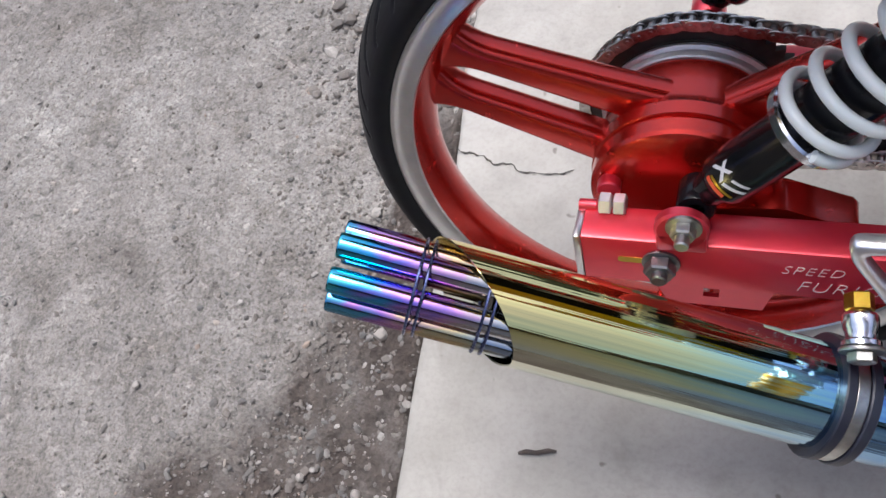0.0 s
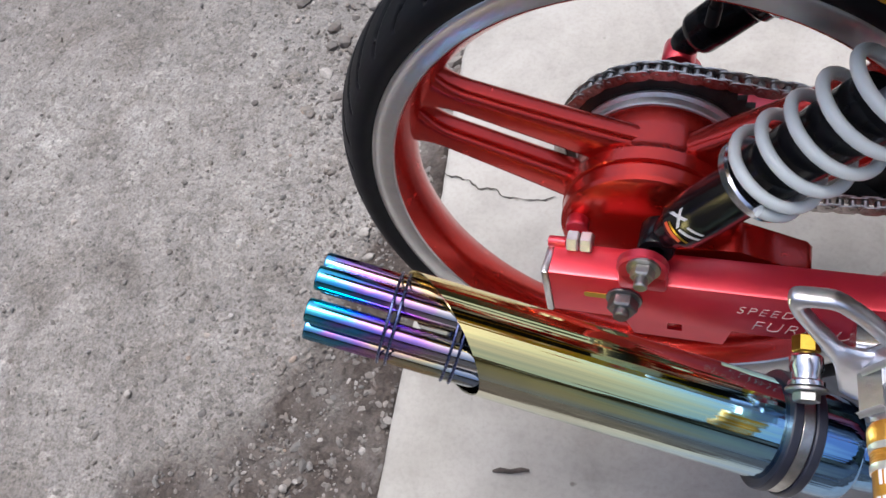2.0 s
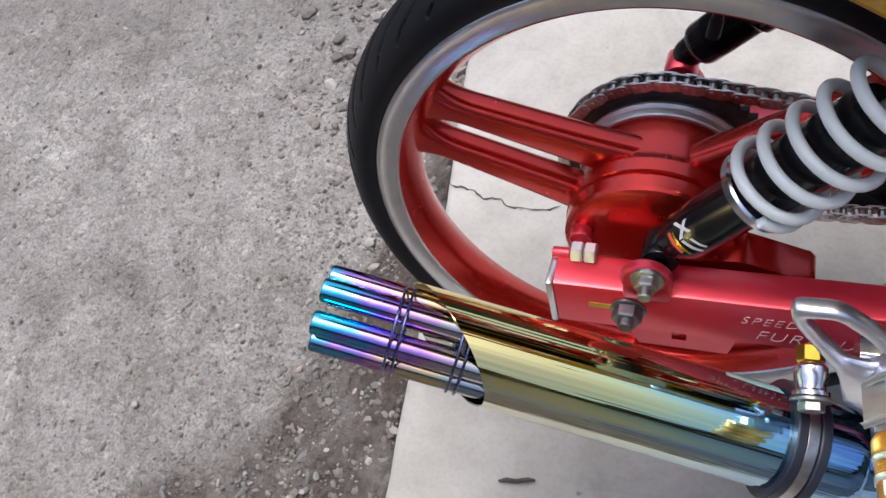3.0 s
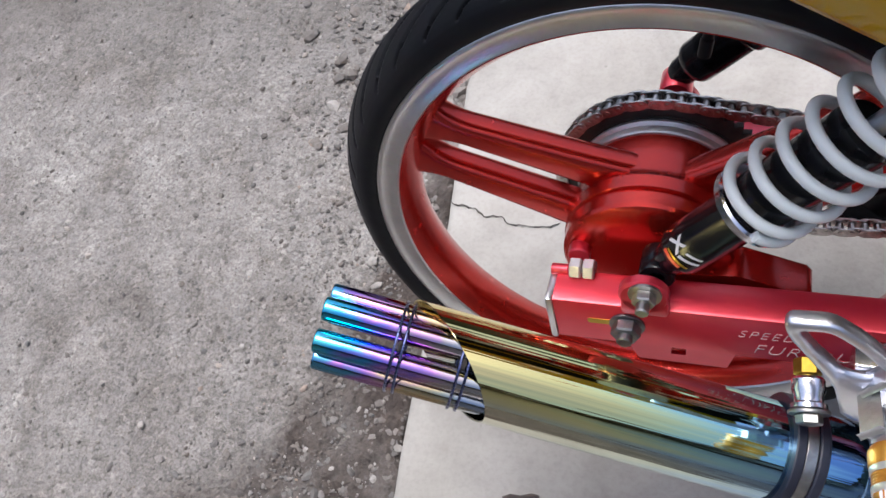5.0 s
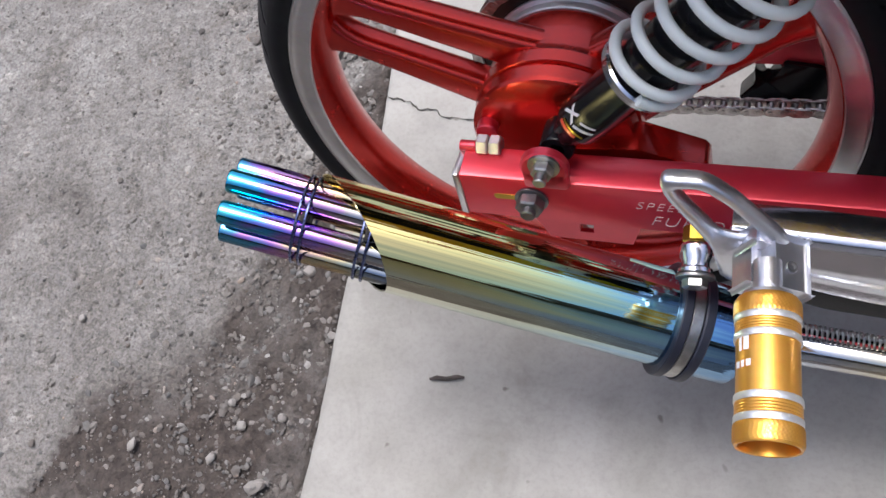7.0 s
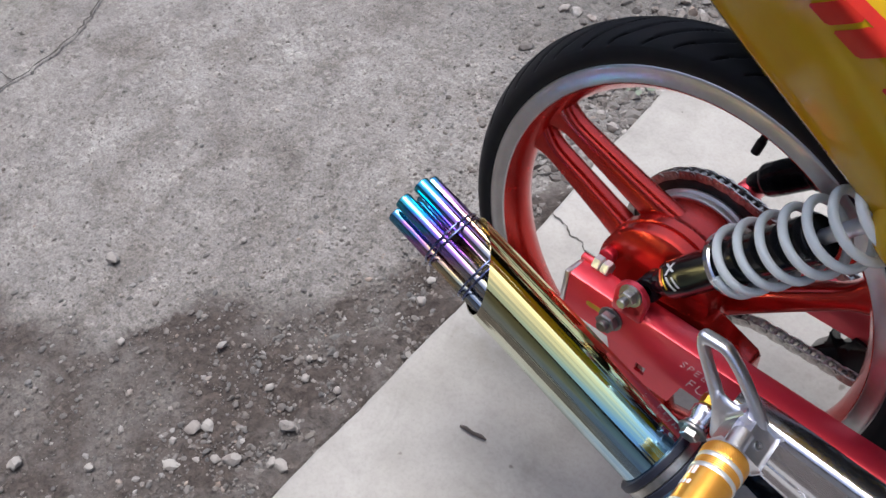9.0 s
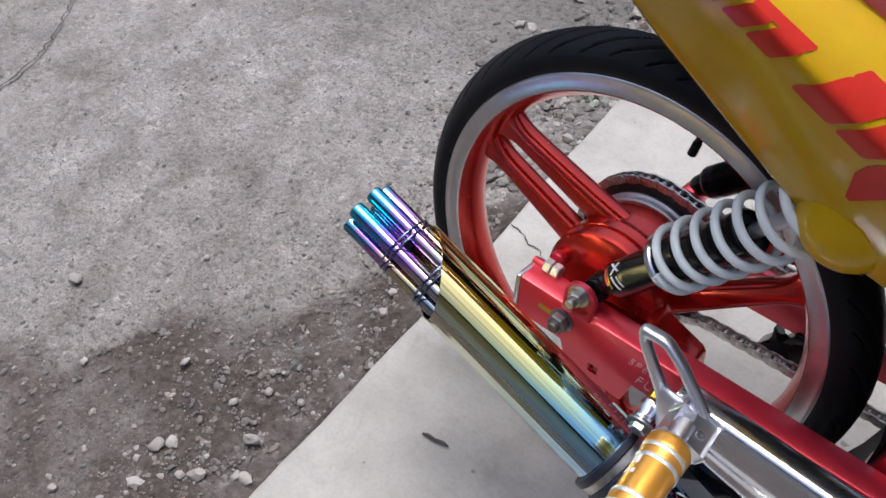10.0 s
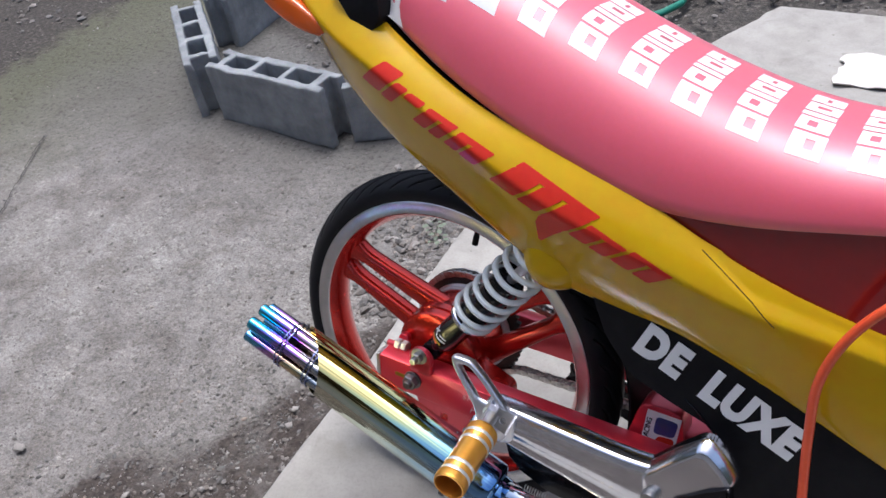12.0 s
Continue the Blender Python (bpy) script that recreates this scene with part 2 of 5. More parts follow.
def ground_material():
    """Trodden rubble concrete, with moist dark soil towards the slab and a mossy far corner."""
    m = shader("rubble_ground", (0.3, 0.29, 0.27), 0.92)
    tc = m.node_tree.nodes.new("ShaderNodeTexCoord")
    sep = m.node_tree.nodes.new("ShaderNodeSeparateXYZ")
    link(m, tc.outputs["Object"], sep.inputs[0])
    big, mid, fine, grit = grain(m, 2.2, 5), grain(m, 11, 6), grain(m, 70, 5), grain(m, 260, 3)
    base = ramp(m, mid.outputs[0], [(0.28, (0.198, 0.186, 0.174)), (0.55, (0.260, 0.247, 0.232)), (0.78, (0.345, 0.33, 0.313))]).outputs[0]
    tone = ramp(m, big.outputs[0], [(0.32, (0.78, 0.76, 0.75)), (0.62, (1.08, 1.08, 1.08))]).outputs[0]
    base = mix(m, 1.0, base, tone, "MULTIPLY")
    stain = ramp(m, grain(m, 6.5, 4, 0.6, distort=0.6).outputs[0], [(0.34, (0.70, 0.67, 0.64)), (0.50, (1.0, 1.0, 1.0)), (0.68, (1.12, 1.12, 1.11))]).outputs[0]
    base = mix(m, 0.8, base, stain, "MULTIPLY")
    speck = ramp(m, fine.outputs[0], [(0.33, (0.50, 0.48, 0.46)), (0.46, (1.0, 1.0, 1.0)), (0.72, (1.18, 1.17, 1.16))]).outputs[0]
    base = mix(m, 0.45, base, speck, "MULTIPLY")
    speck2 = ramp(m, grit.outputs[0], [(0.38, (0.6, 0.58, 0.56)), (0.52, (1.0, 1.0, 1.0)), (0.7, (1.25, 1.25, 1.25))]).outputs[0]
    base = mix(m, 0.6, base, speck2, "MULTIPLY")
    # stones set in the concrete, told apart by tone
    cells = node(m, "ShaderNodeTexVoronoi", Scale=125.0, Randomness=1.0)
    link(m, tc.outputs["Object"], cells.inputs["Vector"])
    csep = m.node_tree.nodes.new("ShaderNodeSeparateColor")
    link(m, cells.outputs["Color"], csep.inputs[0])
    stone = ramp(m, csep.outputs[0], [(0.0, (0.62, 0.60, 0.58)), (0.35, (0.92, 0.91, 0.90)), (0.75, (1.04, 1.04, 1.03)), (1.0, (1.42, 1.41, 1.39))]).outputs[0]
    where = ramp(m, grain(m, 24, 4).outputs[0], [(0.40, (0, 0, 0)), (0.60, (0.75, 0.75, 0.75))])
    base = mix(m, where.outputs[0], base, mix(m, 1.0, base, stone, "MULTIPLY"))
    # damp soil: its border runs along a curve in plan, with a tongue of bare concrete
    along_x = node(m, "ShaderNodeMapRange", From_Min=-1.1, From_Max=-0.3)
    wander = grain(m, 22, 5, 0.65)
    link(m, math_node(m, "MULTIPLY_ADD", math_node(m, "SUBTRACT", wander.outputs[0], 0.5), 0.05, sep.outputs[0]), along_x.inputs[0])
    border = ramp(m, along_x.outputs[0], [((x + 1.1) / 0.8, ((y + 0.7),) * 3) for x, y in ((-1.1, -0.60), (-0.86, -0.525), (-0.70, -0.480), (-0.649, -0.468), (-0.622, -0.39), (-0.60, -0.31), (-0.55, -0.265), (-0.50, -0.246), (-0.445, -0.194), (-0.42, -0.12), (-0.37, 0.02), (-0.33, 0.22))])
    soil = math_node(m, "SUBTRACT", math_node(m, "ADD", border.outputs[0], -0.70), sep.outputs[1])
    soil = math_node(m, "MULTIPLY_ADD", math_node(m, "SUBTRACT", wander.outputs[0], 0.5), 0.09, soil)
    soft = node(m, "ShaderNodeMapRange", From_Min=-0.030, From_Max=0.045)
    link(m, soil, soft.inputs[0])
    dark = ramp(m, fine.outputs[0], [(0.3, (0.030, 0.021, 0.017)), (0.6, (0.060, 0.045, 0.037)), (0.8, (0.115, 0.092, 0.078))]).outputs[0]
    dark = mix(m, where.outputs[0], dark, mix(m, 1.0, dark, stone, "MULTIPLY"))
    patchy = node(m, "ShaderNodeMapRange", From_Min=0.36, From_Max=0.58, To_Min=0.55, To_Max=0.93)
    link(m, grain(m, 7.0, 4, 0.6, distort=0.4).outputs[0], patchy.inputs[0])
    base = mix(m, math_node(m, "MULTIPLY", soft.outputs[0], patchy.outputs[0]), base, dark)
    # the ground darkens with y, towards the blocks
    darker = node(m, "ShaderNodeMapRange", From_Min=0.28, From_Max=0.70)
    link(m, math_node(m, "MULTIPLY_ADD", big.outputs[0], 0.35, math_node(m, "ADD", sep.outputs[1], -0.17)), darker.inputs[0])
    base = mix(m, math_node(m, "MULTIPLY", darker.outputs[0], 0.88), base, mix(m, 1.0, (0.118, 0.113, 0.104), speck, "MULTIPLY"))
    # earth and moss beyond the concrete's far edge; tree shade darkens the moss colour
    far = math_node(m, "MULTIPLY_ADD", mid.outputs[0], 0.5, math_node(m, "MULTIPLY", sep.outputs[0], -1.0))
    fr = node(m, "ShaderNodeMapRange", From_Min=2.50, From_Max=2.62)
    link(m, far, fr.inputs[0])
    earth = ramp(m, fine.outputs[0], [(0.3, (0.025, 0.022, 0.019)), (0.55, (0.060, 0.052, 0.045)), (0.75, (0.17, 0.155, 0.13))]).outputs[0]
    moss_and_shade = node(m, "ShaderNodeMapRange", From_Min=1.55, From_Max=2.25)
    link(m, math_node(m, "MULTIPLY_ADD", big.outputs[0], 0.9, math_node(m, "MULTIPLY_ADD", sep.outputs[0], -1.0, -0.35)), moss_and_shade.inputs[0])
    base = mix(m, math_node(m, "MULTIPLY", moss_and_shade.outputs[0], 0.85), base, mix(m, 1.0, (0.098, 0.099, 0.062), speck, "MULTIPLY"))
    base = mix(m, fr.outputs[0], base, earth)
    bed = node(m, "ShaderNodeMapRange", From_Min=0.93, From_Max=1.0)
    link(m, math_node(m, "ADD", sep.outputs[1], math_node(m, "MULTIPLY_ADD", mid.outputs[0], 0.12, math_node(m, "MULTIPLY", math_node(m, "MAXIMUM", math_node(m, "SUBTRACT", -0.75, sep.outputs[0]), 0.0), -0.40))), bed.inputs[0])
    base = mix(m, math_node(m, "MULTIPLY", bed.outputs[0], 0.9), base, earth)
    link(m, base, bsdf(m).inputs["Base Color"])
    b1 = bump(m, fine.outputs[0], 0.9, 0.011)
    b2 = bump(m, cells.outputs["Distance"], 0.35, -0.006, b1)
    bump(m, grit.outputs[0], 0.6, 0.0025, b2)
    return m


def slab_material():
    m = shader("slab_concrete", (0.5, 0.5, 0.48), 0.85)
    big, mid, fine = grain(m, 3.0, 5), grain(m, 16, 6), grain(m, 180, 4)
    base = ramp(m, big.outputs[0], [(0.3, (0.315, 0.300, 0.276)), (0.7, (0.398, 0.384, 0.358))]).outputs[0]
    base = mix(m, 0.6, base, ramp(m, mid.outputs[0], [(0.3, (0.70, 0.69, 0.67)), (0.6, (1.0, 1.0, 1.0))]).outputs[0], "MULTIPLY")
    spots, patch = grain(m, 38, 2.0), grain(m, 7.5, 4.0, 0.7, distort=0.8)
    base = mix(m, 0.8, base, ramp(m, spots.outputs[0], [(0.24, (0.45, 0.42, 0.40)), (0.29, (1.0, 1.0, 1.0))]).outputs[0], "MULTIPLY")
    base = mix(m, 0.7, base, ramp(m, patch.outputs[0], [(0.30, (0.78, 0.77, 0.75)), (0.45, (1.0, 1.0, 1.0)), (0.66, (1.08, 1.08, 1.07))]).outputs[0], "MULTIPLY")
    base = mix(m, 0.3, base, ramp(m, fine.outputs[0], [(0.3, (0.7, 0.69, 0.68)), (0.55, (1.0, 1.0, 1.0))]).outputs[0], "MULTIPLY")
    link(m, base, bsdf(m).inputs["Base Color"])
    b1 = bump(m, mid.outputs[0], 0.35, 0.004)
    bump(m, fine.outputs[0], 0.3, 0.0012, b1)
    return m


def stone_material(pale=False):
    m = shader("pale_stone" if pale else "river_stones", (0.4, 0.38, 0.36), 0.8)
    geo = m.node_tree.nodes.new("ShaderNodeNewGeometry")
    info = m.node_tree.nodes.new("ShaderNodeObjectInfo")
    pick = math_node(m, "FRACT", math_node(m, "ADD", geo.outputs["Random Per Island"], info.outputs["Random"]))
    hue = ramp(m, pick, [(0.0, (0.12, 0.116, 0.112)), (0.3, (0.16, 0.146, 0.134)), (0.55, (0.22, 0.20, 0.182)), (0.78, (0.14, 0.135, 0.13)), (0.95, (0.38, 0.36, 0.335)), (1.0, (0.30, 0.23, 0.18))]).outputs[0]
    if pale:
        hue = ramp(m, pick, [(0.0, (0.30, 0.28, 0.26)), (0.5, (0.38, 0.36, 0.33)), (1.0, (0.27, 0.24, 0.22))]).outputs[0]
    n = grain(m, 120, 4)
    dust = grain(m, 35, 4)
    hue = mix(m, ramp(m, dust.outputs[0], [(0.42, (0, 0, 0)), (0.66, (0.7, 0.7, 0.7))]).outputs[0], hue, (0.13, 0.105, 0.088))
    link(m, mix(m, 0.5, hue, ramp(m, n.outputs[0], [(0.3, (0.65, 0.64, 0.62)), (0.65, (1.0, 1.0, 1.0))]).outputs[0], "MULTIPLY"), bsdf(m).inputs["Base Color"])
    bump(m, n.outputs[0], 0.4, 0.001)
    return m


matte(YELLOW, 0.22), matte(DECAL, 0.15), matte(BLACKPLASTIC, 0.1), matte(RUBBER, 0.18), matte(BLACKPAINT, 0.3)
GROUND, SLAB, STONE, PALESTONE = ground_material(), slab_material(), stone_material(), stone_material(True)


# ---------------------------------------------------------------- mesh tools
def finish(name, bm, mat, sharp=35):
    bmesh.ops.recalc_face_normals(bm, faces=bm.faces)
    me = bpy.data.meshes.new(name)
    bm.to_mesh(me)
    bm.free()
    me.materials.append(mat)
    me.polygons.foreach_set("use_smooth", [True] * len(me.polygons))
    me.set_sharp_from_angle(angle=radians(sharp))
    return me


def part(name, bm, mat, parent=None, label="", sharp=35):
    ob = new(name, finish(name, bm, mat, sharp))
    ob.parent = parent
    if label:
        ob["label"] = label
    return ob


def lathe(bm, prof, m=Matrix(), segs=48, closed=False):
    """Turns a profile of (radius, height) about z."""
    rings = []
    for r, h in prof:
        rings.append([bm.verts.new(m @ Vector((r * math.cos(2 * math.pi * i / segs), r * math.sin(2 * math.pi * i / segs), h))) for i in range(segs)])
    pairs = list(zip(rings, rings[1:])) + ([(rings[-1], rings[0])] if closed else [])
    for a, b in pairs:
        for i in range(segs):
            j = (i + 1) % segs
            bm.faces.new((a[i], a[j], b[j], b[i]))
    if not closed:
        for ring, (r, h) in ((rings[0], prof[0]), (rings[-1], prof[-1])):
            if r > 1e-6:
                bm.faces.new(ring)
    return bm


def loft(bm, rings, wrap=True, cap=True):
    vs = [[bm.verts.new(Vector(p)) for p in ring] for ring in rings]
    n = len(vs[0])
    for a, b in zip(vs, vs[1:]):
        for i in range(n if wrap else n - 1):
            j = (i + 1) % n
            bm.faces.new((a[i], a[j], b[j], b[i]))
    if cap and wrap:
        bm.faces.new(vs[0])
        bm.faces.new(vs[-1])
    return bm


def sweep(bm, pts, radius, segs=12, closed=False, flat=1.0):
    """A round bar along points; radius may be a list, flat squeezes one way."""
    pts = [Vector(p) for p in pts]
    n = len(pts)
    rad = radius if isinstance(radius, (list, tuple)) else [radius] * n
    side, rings = None, []
    for i, p in enumerate(pts):
        a, b = pts[(i - 1) % n if closed else max(i - 1, 0)], pts[(i + 1) % n if closed else min(i + 1, n - 1)]
        d = (b - a).normalized()
        if side is None:
            side = d.orthogonal().normalized()
        side = (side - d * side.dot(d)).normalized()
        up = d.cross(side)
        rings.append([p + rad[i] * (math.cos(2 * math.pi * k / segs) * side + flat * math.sin(2 * math.pi * k / segs) * up) for k in range(segs)])
    if closed:
        rings.append(rings[0])
        loft(bm, rings, True, False)
        bmesh.ops.remove_doubles(bm, verts=bm.verts, dist=1e-6)
    else:
        loft(bm, rings)
    return bm


def box(bm, size, m=Matrix(), bev=0.0, seg=2):
    got = bmesh.ops.create_cube(bm, size=1.0)["verts"]
    for v in got:
        v.co = m @ Vector((v.co.x * size[0], v.co.y * size[1], v.co.z * size[2]))
    if bev:
        bmesh.ops.bevel(bm, geom=list({e for v in got for e in v.link_edges}), offset=bev, segments=seg, affect="EDGES", profile=0.5)
    return bm


def prism(bm, outline, y0, y1, bev=0.0, seg=2, m=Matrix()):
    """An outline in the x-z plane given thickness from y0 to y1."""
    a = [bm.verts.new(m @ Vector((x, y0, z))) for x, z in outline]
    b = [bm.verts.new(m @ Vector((x, y1, z))) for x, z in outline]
    n = len(a)
    faces = [bm.faces.new(a), bm.faces.new(b[::-1])] + [bm.faces.new((a[i], b[i], b[(i + 1) % n], a[(i + 1) % n])) for i in range(n)]
    if bev:
        edges = {e for f in faces[:2] for e in f.edges}
        bmesh.ops.bevel(bm, geom=list(edges), offset=bev, segments=seg, affect="EDGES", profile=0.5)
    return bm


def rounded(points, r, n=4):
    """Rounds the corners of an outline."""
    out = []
    k = len(points)
    for i in range(k):
        p, a, b = Vector(points[i]), Vector(points[i - 1]), Vector(points[(i + 1) % k])
        da, db = (a - p), (b - p)
        q = min(r, da.length * 0.45, db.length * 0.45)
        s, e = p + da.normalized() * q, p + db.normalized() * q
        for j in range(n + 1):
            t = j / n
            out.append(tuple((1 - t) ** 2 * s + 2 * t * (1 - t) * p + t * t * e))
    return out


def lerp(table, x):
    for (x0, *a), (x1, *b) in zip(table, table[1:]):
        if x <= x1 or x1 == table[-1][0]:
            t = (x - x0) / (x1 - x0)
            return [u + (v - u) * t for u, v in zip(a, b)]


def smooth_at(table, x):
    """The table's values at x, blended over a little of its length."""
    w = 0.02
    v = [lerp(table, x + d * w) for d in (-1.5, -0.75, 0, 0.75, 1.5)]
    return [sum(c) / 5 for c in zip(*v)]


def along(a, b, up=(0, 0, 1)):
    """A frame at a whose z points to b."""
    z = (Vector(b) - Vector(a)).normalized()
    x = Vector(up).cross(z)
    x = x.normalized() if x.length > 1e-4 else Vector((1, 0, 0))
    y = z.cross(x)
    return Matrix.Translation(a) @ Matrix((x, y, z)).transposed().to_4x4()


def hexagon(bm, r, h, m, bev=0.0006):
    pts = [(r * math.cos(math.pi * k / 3), r * math.sin(math.pi * k / 3)) for k in range(6)]
    return lathe(bm, [(r * 0.9, 0), (r, r * 0.1), (r, h - r * 0.12), (r * 0.88, h)], m, 6)


def letters(text, size, depth, m, mat, name, parent, shear=0.0, spacing=1.0, bold=0.0):
    cu = bpy.data.curves.new(name, "FONT")
    cu.body, cu.size, cu.extrude, cu.shear, cu.space_character, cu.offset = text, size, depth, shear, spacing, bold
    cu.resolution_u = 4
    tmp = bpy.data.objects.new(name, cu)
    scene.collection.objects.link(tmp)
    me = bpy.data.meshes.new_from_object(tmp.evaluated_get(bpy.context.evaluated_depsgraph_get()))
    bpy.data.objects.remove(tmp)
    bpy.data.curves.remove(cu)
    me.transform(m)
    me.materials.clear()
    me.materials.append(mat)
    ob = new(name, me)
    ob.parent = parent
    return ob


WHEEL = pose(0, 0, 0, -90)            # turns a lathe's z to the axle
RIGHT_FACE = Matrix(((1, 0, 0, 0), (0, 0, -1, 0), (0, 1, 0, 0), (0, 0, 0, 1)))   # text plane x-z, facing -y

# ---------------------------------------------------------------- ground and slab
SLAB_Z = 0.016


def slab_edge(y):
    return -0.283 - 0.055 * y + 0.004 * math.sin(9 * y + 1) + 0.006 * noise.noise((y * 6, 3, 0)) + 0.003 * noise.noise((y * 30, 1, 0))


def make_ground():
    def spread(a, b, step, reach):
        mid = list(np.arange(a, b + 1e-6, step))
        lo, hi, s = [], [], step
        while (lo[-1] if lo else a) > -reach:
            s *= 1.25
            lo.append((lo[-1] if lo else a) - s)
            hi.append((hi[-1] if hi else b) + s)
        return lo[::-1] + mid + hi
    xs, ys = spread(-1.55, -0.2, 0.0075, 400), spread(-0.75, 1.0, 0.009, 400)
    verts = []
    for y in ys:
        for x in xs:
            d = slab_edge(y) - x if -0.62 < y < 3 else 9
            rough = 1.0 + (1.2 if 0 < d < 0.16 else 0)
            h = 0.007 * noise.noise((x * 5, y * 5, 0)) + rough * 0.0036 * noise.noise((x * 30, y * 30, 2)) + rough * 0.0024 * noise.noise((x * 80, y * 80, 5))
            if 0 < d < 0.1:
                h += 0.004 * (1 - d / 0.1)
            if d < 0 and y > -0.60:
                h = -0.02
            if abs(x) > 6 or abs(y) > 6:
                h = 0
            verts.append((x, y, h))
    n = len(xs)
    faces = [(j * n + i, j * n + i + 1, (j + 1) * n + i + 1, (j + 1) * n + i) for j in range(len(ys) - 1) for i in range(n - 1)]
    me = bpy.data.meshes.new("ground")
    me.from_pydata(verts, [], faces)
    me.materials.append(GROUND)
    me.polygons.foreach_set("use_smooth", [True] * len(faces))
    return tagged(new("ground", me), "rough grey rubble concrete with damp soil and grit", "ground", kind="structure")


ground = make_ground()


def make_slab():
    """The cast slab that the motorcycle stands on, with a worn edge."""
    bm = bmesh.new()
    # unseen near end; the dark soil beyond it keeps low reflections dark
    ys = [-0.62 + 0.02 * i for i in range(118)]           # to y = 1.72
    rows = []
    for y in ys:
        e = slab_edge(y)
        if y > 1.0:
            e += 0.53 * max(0, y - 0.93) + 0.01 * noise.noise((y * 20, 0, 7))
        xs = [e + 0.001, e, e + 0.003, e + 0.010] + [e + 0.02 + 0.03 * k for k in range(34)] + [1.6, 3.0, 6.0]
        zs = [-0.06, SLAB_Z - 0.010, SLAB_Z - 0.003, SLAB_Z - 0.0006]
        ring = []
        for k, x in enumerate(xs):
            z = zs[k] if k < 4 else SLAB_Z
            if 3 < k < 38:
                z += 0.0010 * noise.noise((x * 6, y * 6, 1))
            ring.append((x, y, z))
        rows.append(ring)
    loft(bm, rows, wrap=False)
    last = [(x, y + 0.004, -0.06) for x, y, z in rows[-1]]
    loft(bm, [rows[-1], last], wrap=False)
    loft(bm, [[(x, y - 0.004, -0.06) for x, y, z in rows[0]], rows[0]], wrap=False)
    bmesh.ops.remove_doubles(bm, verts=bm.verts, dist=1e-5)
    ob = part("pavement", bm, SLAB, sharp=60)
    return tagged(ob, "pale smooth cast concrete slab with a worn edge", "slab", kind="structure")


slab = make_slab()


def crack(points, width, z, seed, name, parent, jag=0.004):
    """A thin jagged fissure that follows points."""
    rnd = random.Random(seed)
    fine = []
    for (x0, y0), (x1, y1) in zip(points, points[1:]):
        k = max(2, int(math.hypot(x1 - x0, y1 - y0) / (jag * 3)))
        for i in range(k):
            t = i / k
            fine.append((x0 + (x1 - x0) * t + rnd.uniform(-1, 1) * jag, y0 + (y1 - y0) * t + rnd.uniform(-1, 1) * jag))
    fine.append(points[-1])
    bm = bmesh.new()
    rings = []
    for i, (x, y) in enumerate(fine):
        w = width * rnd.uniform(0.3, 1.2) * (0.3 if i in (0, len(fine) - 1) else 1)
        a, b = fine[max(i - 1, 0)], fine[min(i + 1, len(fine) - 1)]
        d = Vector((b[0] - a[0], b[1] - a[1])).normalized()
        rings.append([(x - d.y * w, y + d.x * w, z), (x, y, z - 0.0004), (x + d.y * w, y - d.x * w, z)])
    loft(bm, rings, wrap=False)
    ob = part(name, bm, CRACKDARK, parent, "dark narrow crack")
    return ob


crack([(-0.300, 0.146), (-0.281, 0.137), (-0.250, 0.131), (-0.236, 0.122), (-0.215, 0.123), (-0.204, 0.114), (-0.178, 0.113), (-0.155, 0.113), (-0.138, 0.120)], 0.0011, SLAB_Z + 0.0012, 4, "crack", slab, 0.0015)
crack([(-1.75, 0.42), (-1.49, 0.066), (-1.396, -0.041), (-1.360, -0.112), (-1.343, -0.190), (-1.338, -0.268), (-1.33, -0.36), (-1.30, -0.6)], 0.0028, 0.006, 5, "crack", ground)
crack([(-1.340, -0.262), (-1.385, -0.268), (-1.6, -0.33)], 0.0018, 0.006, 6, "crack", ground)


def make_surroundings():
    """A plain unseen ring of dim hedge, added to close the yard and darken reflections."""
    bm = bmesh.new()
    rows = []
    for h in (-0.1, 1.2, 2.4, 3.4):
        rows.append([(9.0 * math.cos(2 * math.pi * i / 96), 9.0 * math.sin(2 * math.pi * i / 96), h * (1.05 - 0.25 * math.sin(2 * math.pi * i / 96)) * (1 + (0.30 * noise.noise((i * 0.35, 0, 0)) + 0.16 * noise.noise((i * 1.7, 4, 0)) if h > 3 else 0))) for i in range(97)])
    loft(bm, rows, wrap=False)
    m = varied("unseen_hedge", (0.035, 0.045, 0.025), (0.09, 0.10, 0.07), 0.8, (0.8, 0.95), fine=80)
    return tagged(part("backdrop", bm, m, None, "", 60), "dim hedge ring added out of view round the yard", "backdrop", kind="structure")


make_surroundings()


def make_unseen_wall():
    """A plastered wall and an eave, unseen, added to shape reflections and block sky."""
    bm = bmesh.new()
    box(bm, (11.0, 0.18, 2.9), Matrix.Translation((2.5, -3.6, 1.35)), 0.01)
    m = varied("unseen_wall_plaster", (0.46, 0.44, 0.40), (0.56, 0.53, 0.49), 1.5, (0.8, 0.95), relief=0.002, fine=120)
    wall = tagged(part("wall_south", bm, m), "plain plastered wall added out of view", "wall", kind="structure")
    bm = bmesh.new()
    box(bm, (11.4, 1.8, 0.05), pose(2.5, -3.5, 2.95, -12), 0.008)
    m = varied("unseen_eave_sheet", (0.10, 0.085, 0.075), (0.16, 0.13, 0.11), 2.0, (0.6, 0.8), relief=0.002)
    tagged(part("roof_south", bm, m), "plain eave added out of view over the wall", "roof", kind="structure")


make_unseen_wall()

# ---------------------------------------------------------------- motorcycle
LEAN, HUB_Z, TYRE_R = 14.65, 0.2725, 0.264
bike = new("motorcycle")
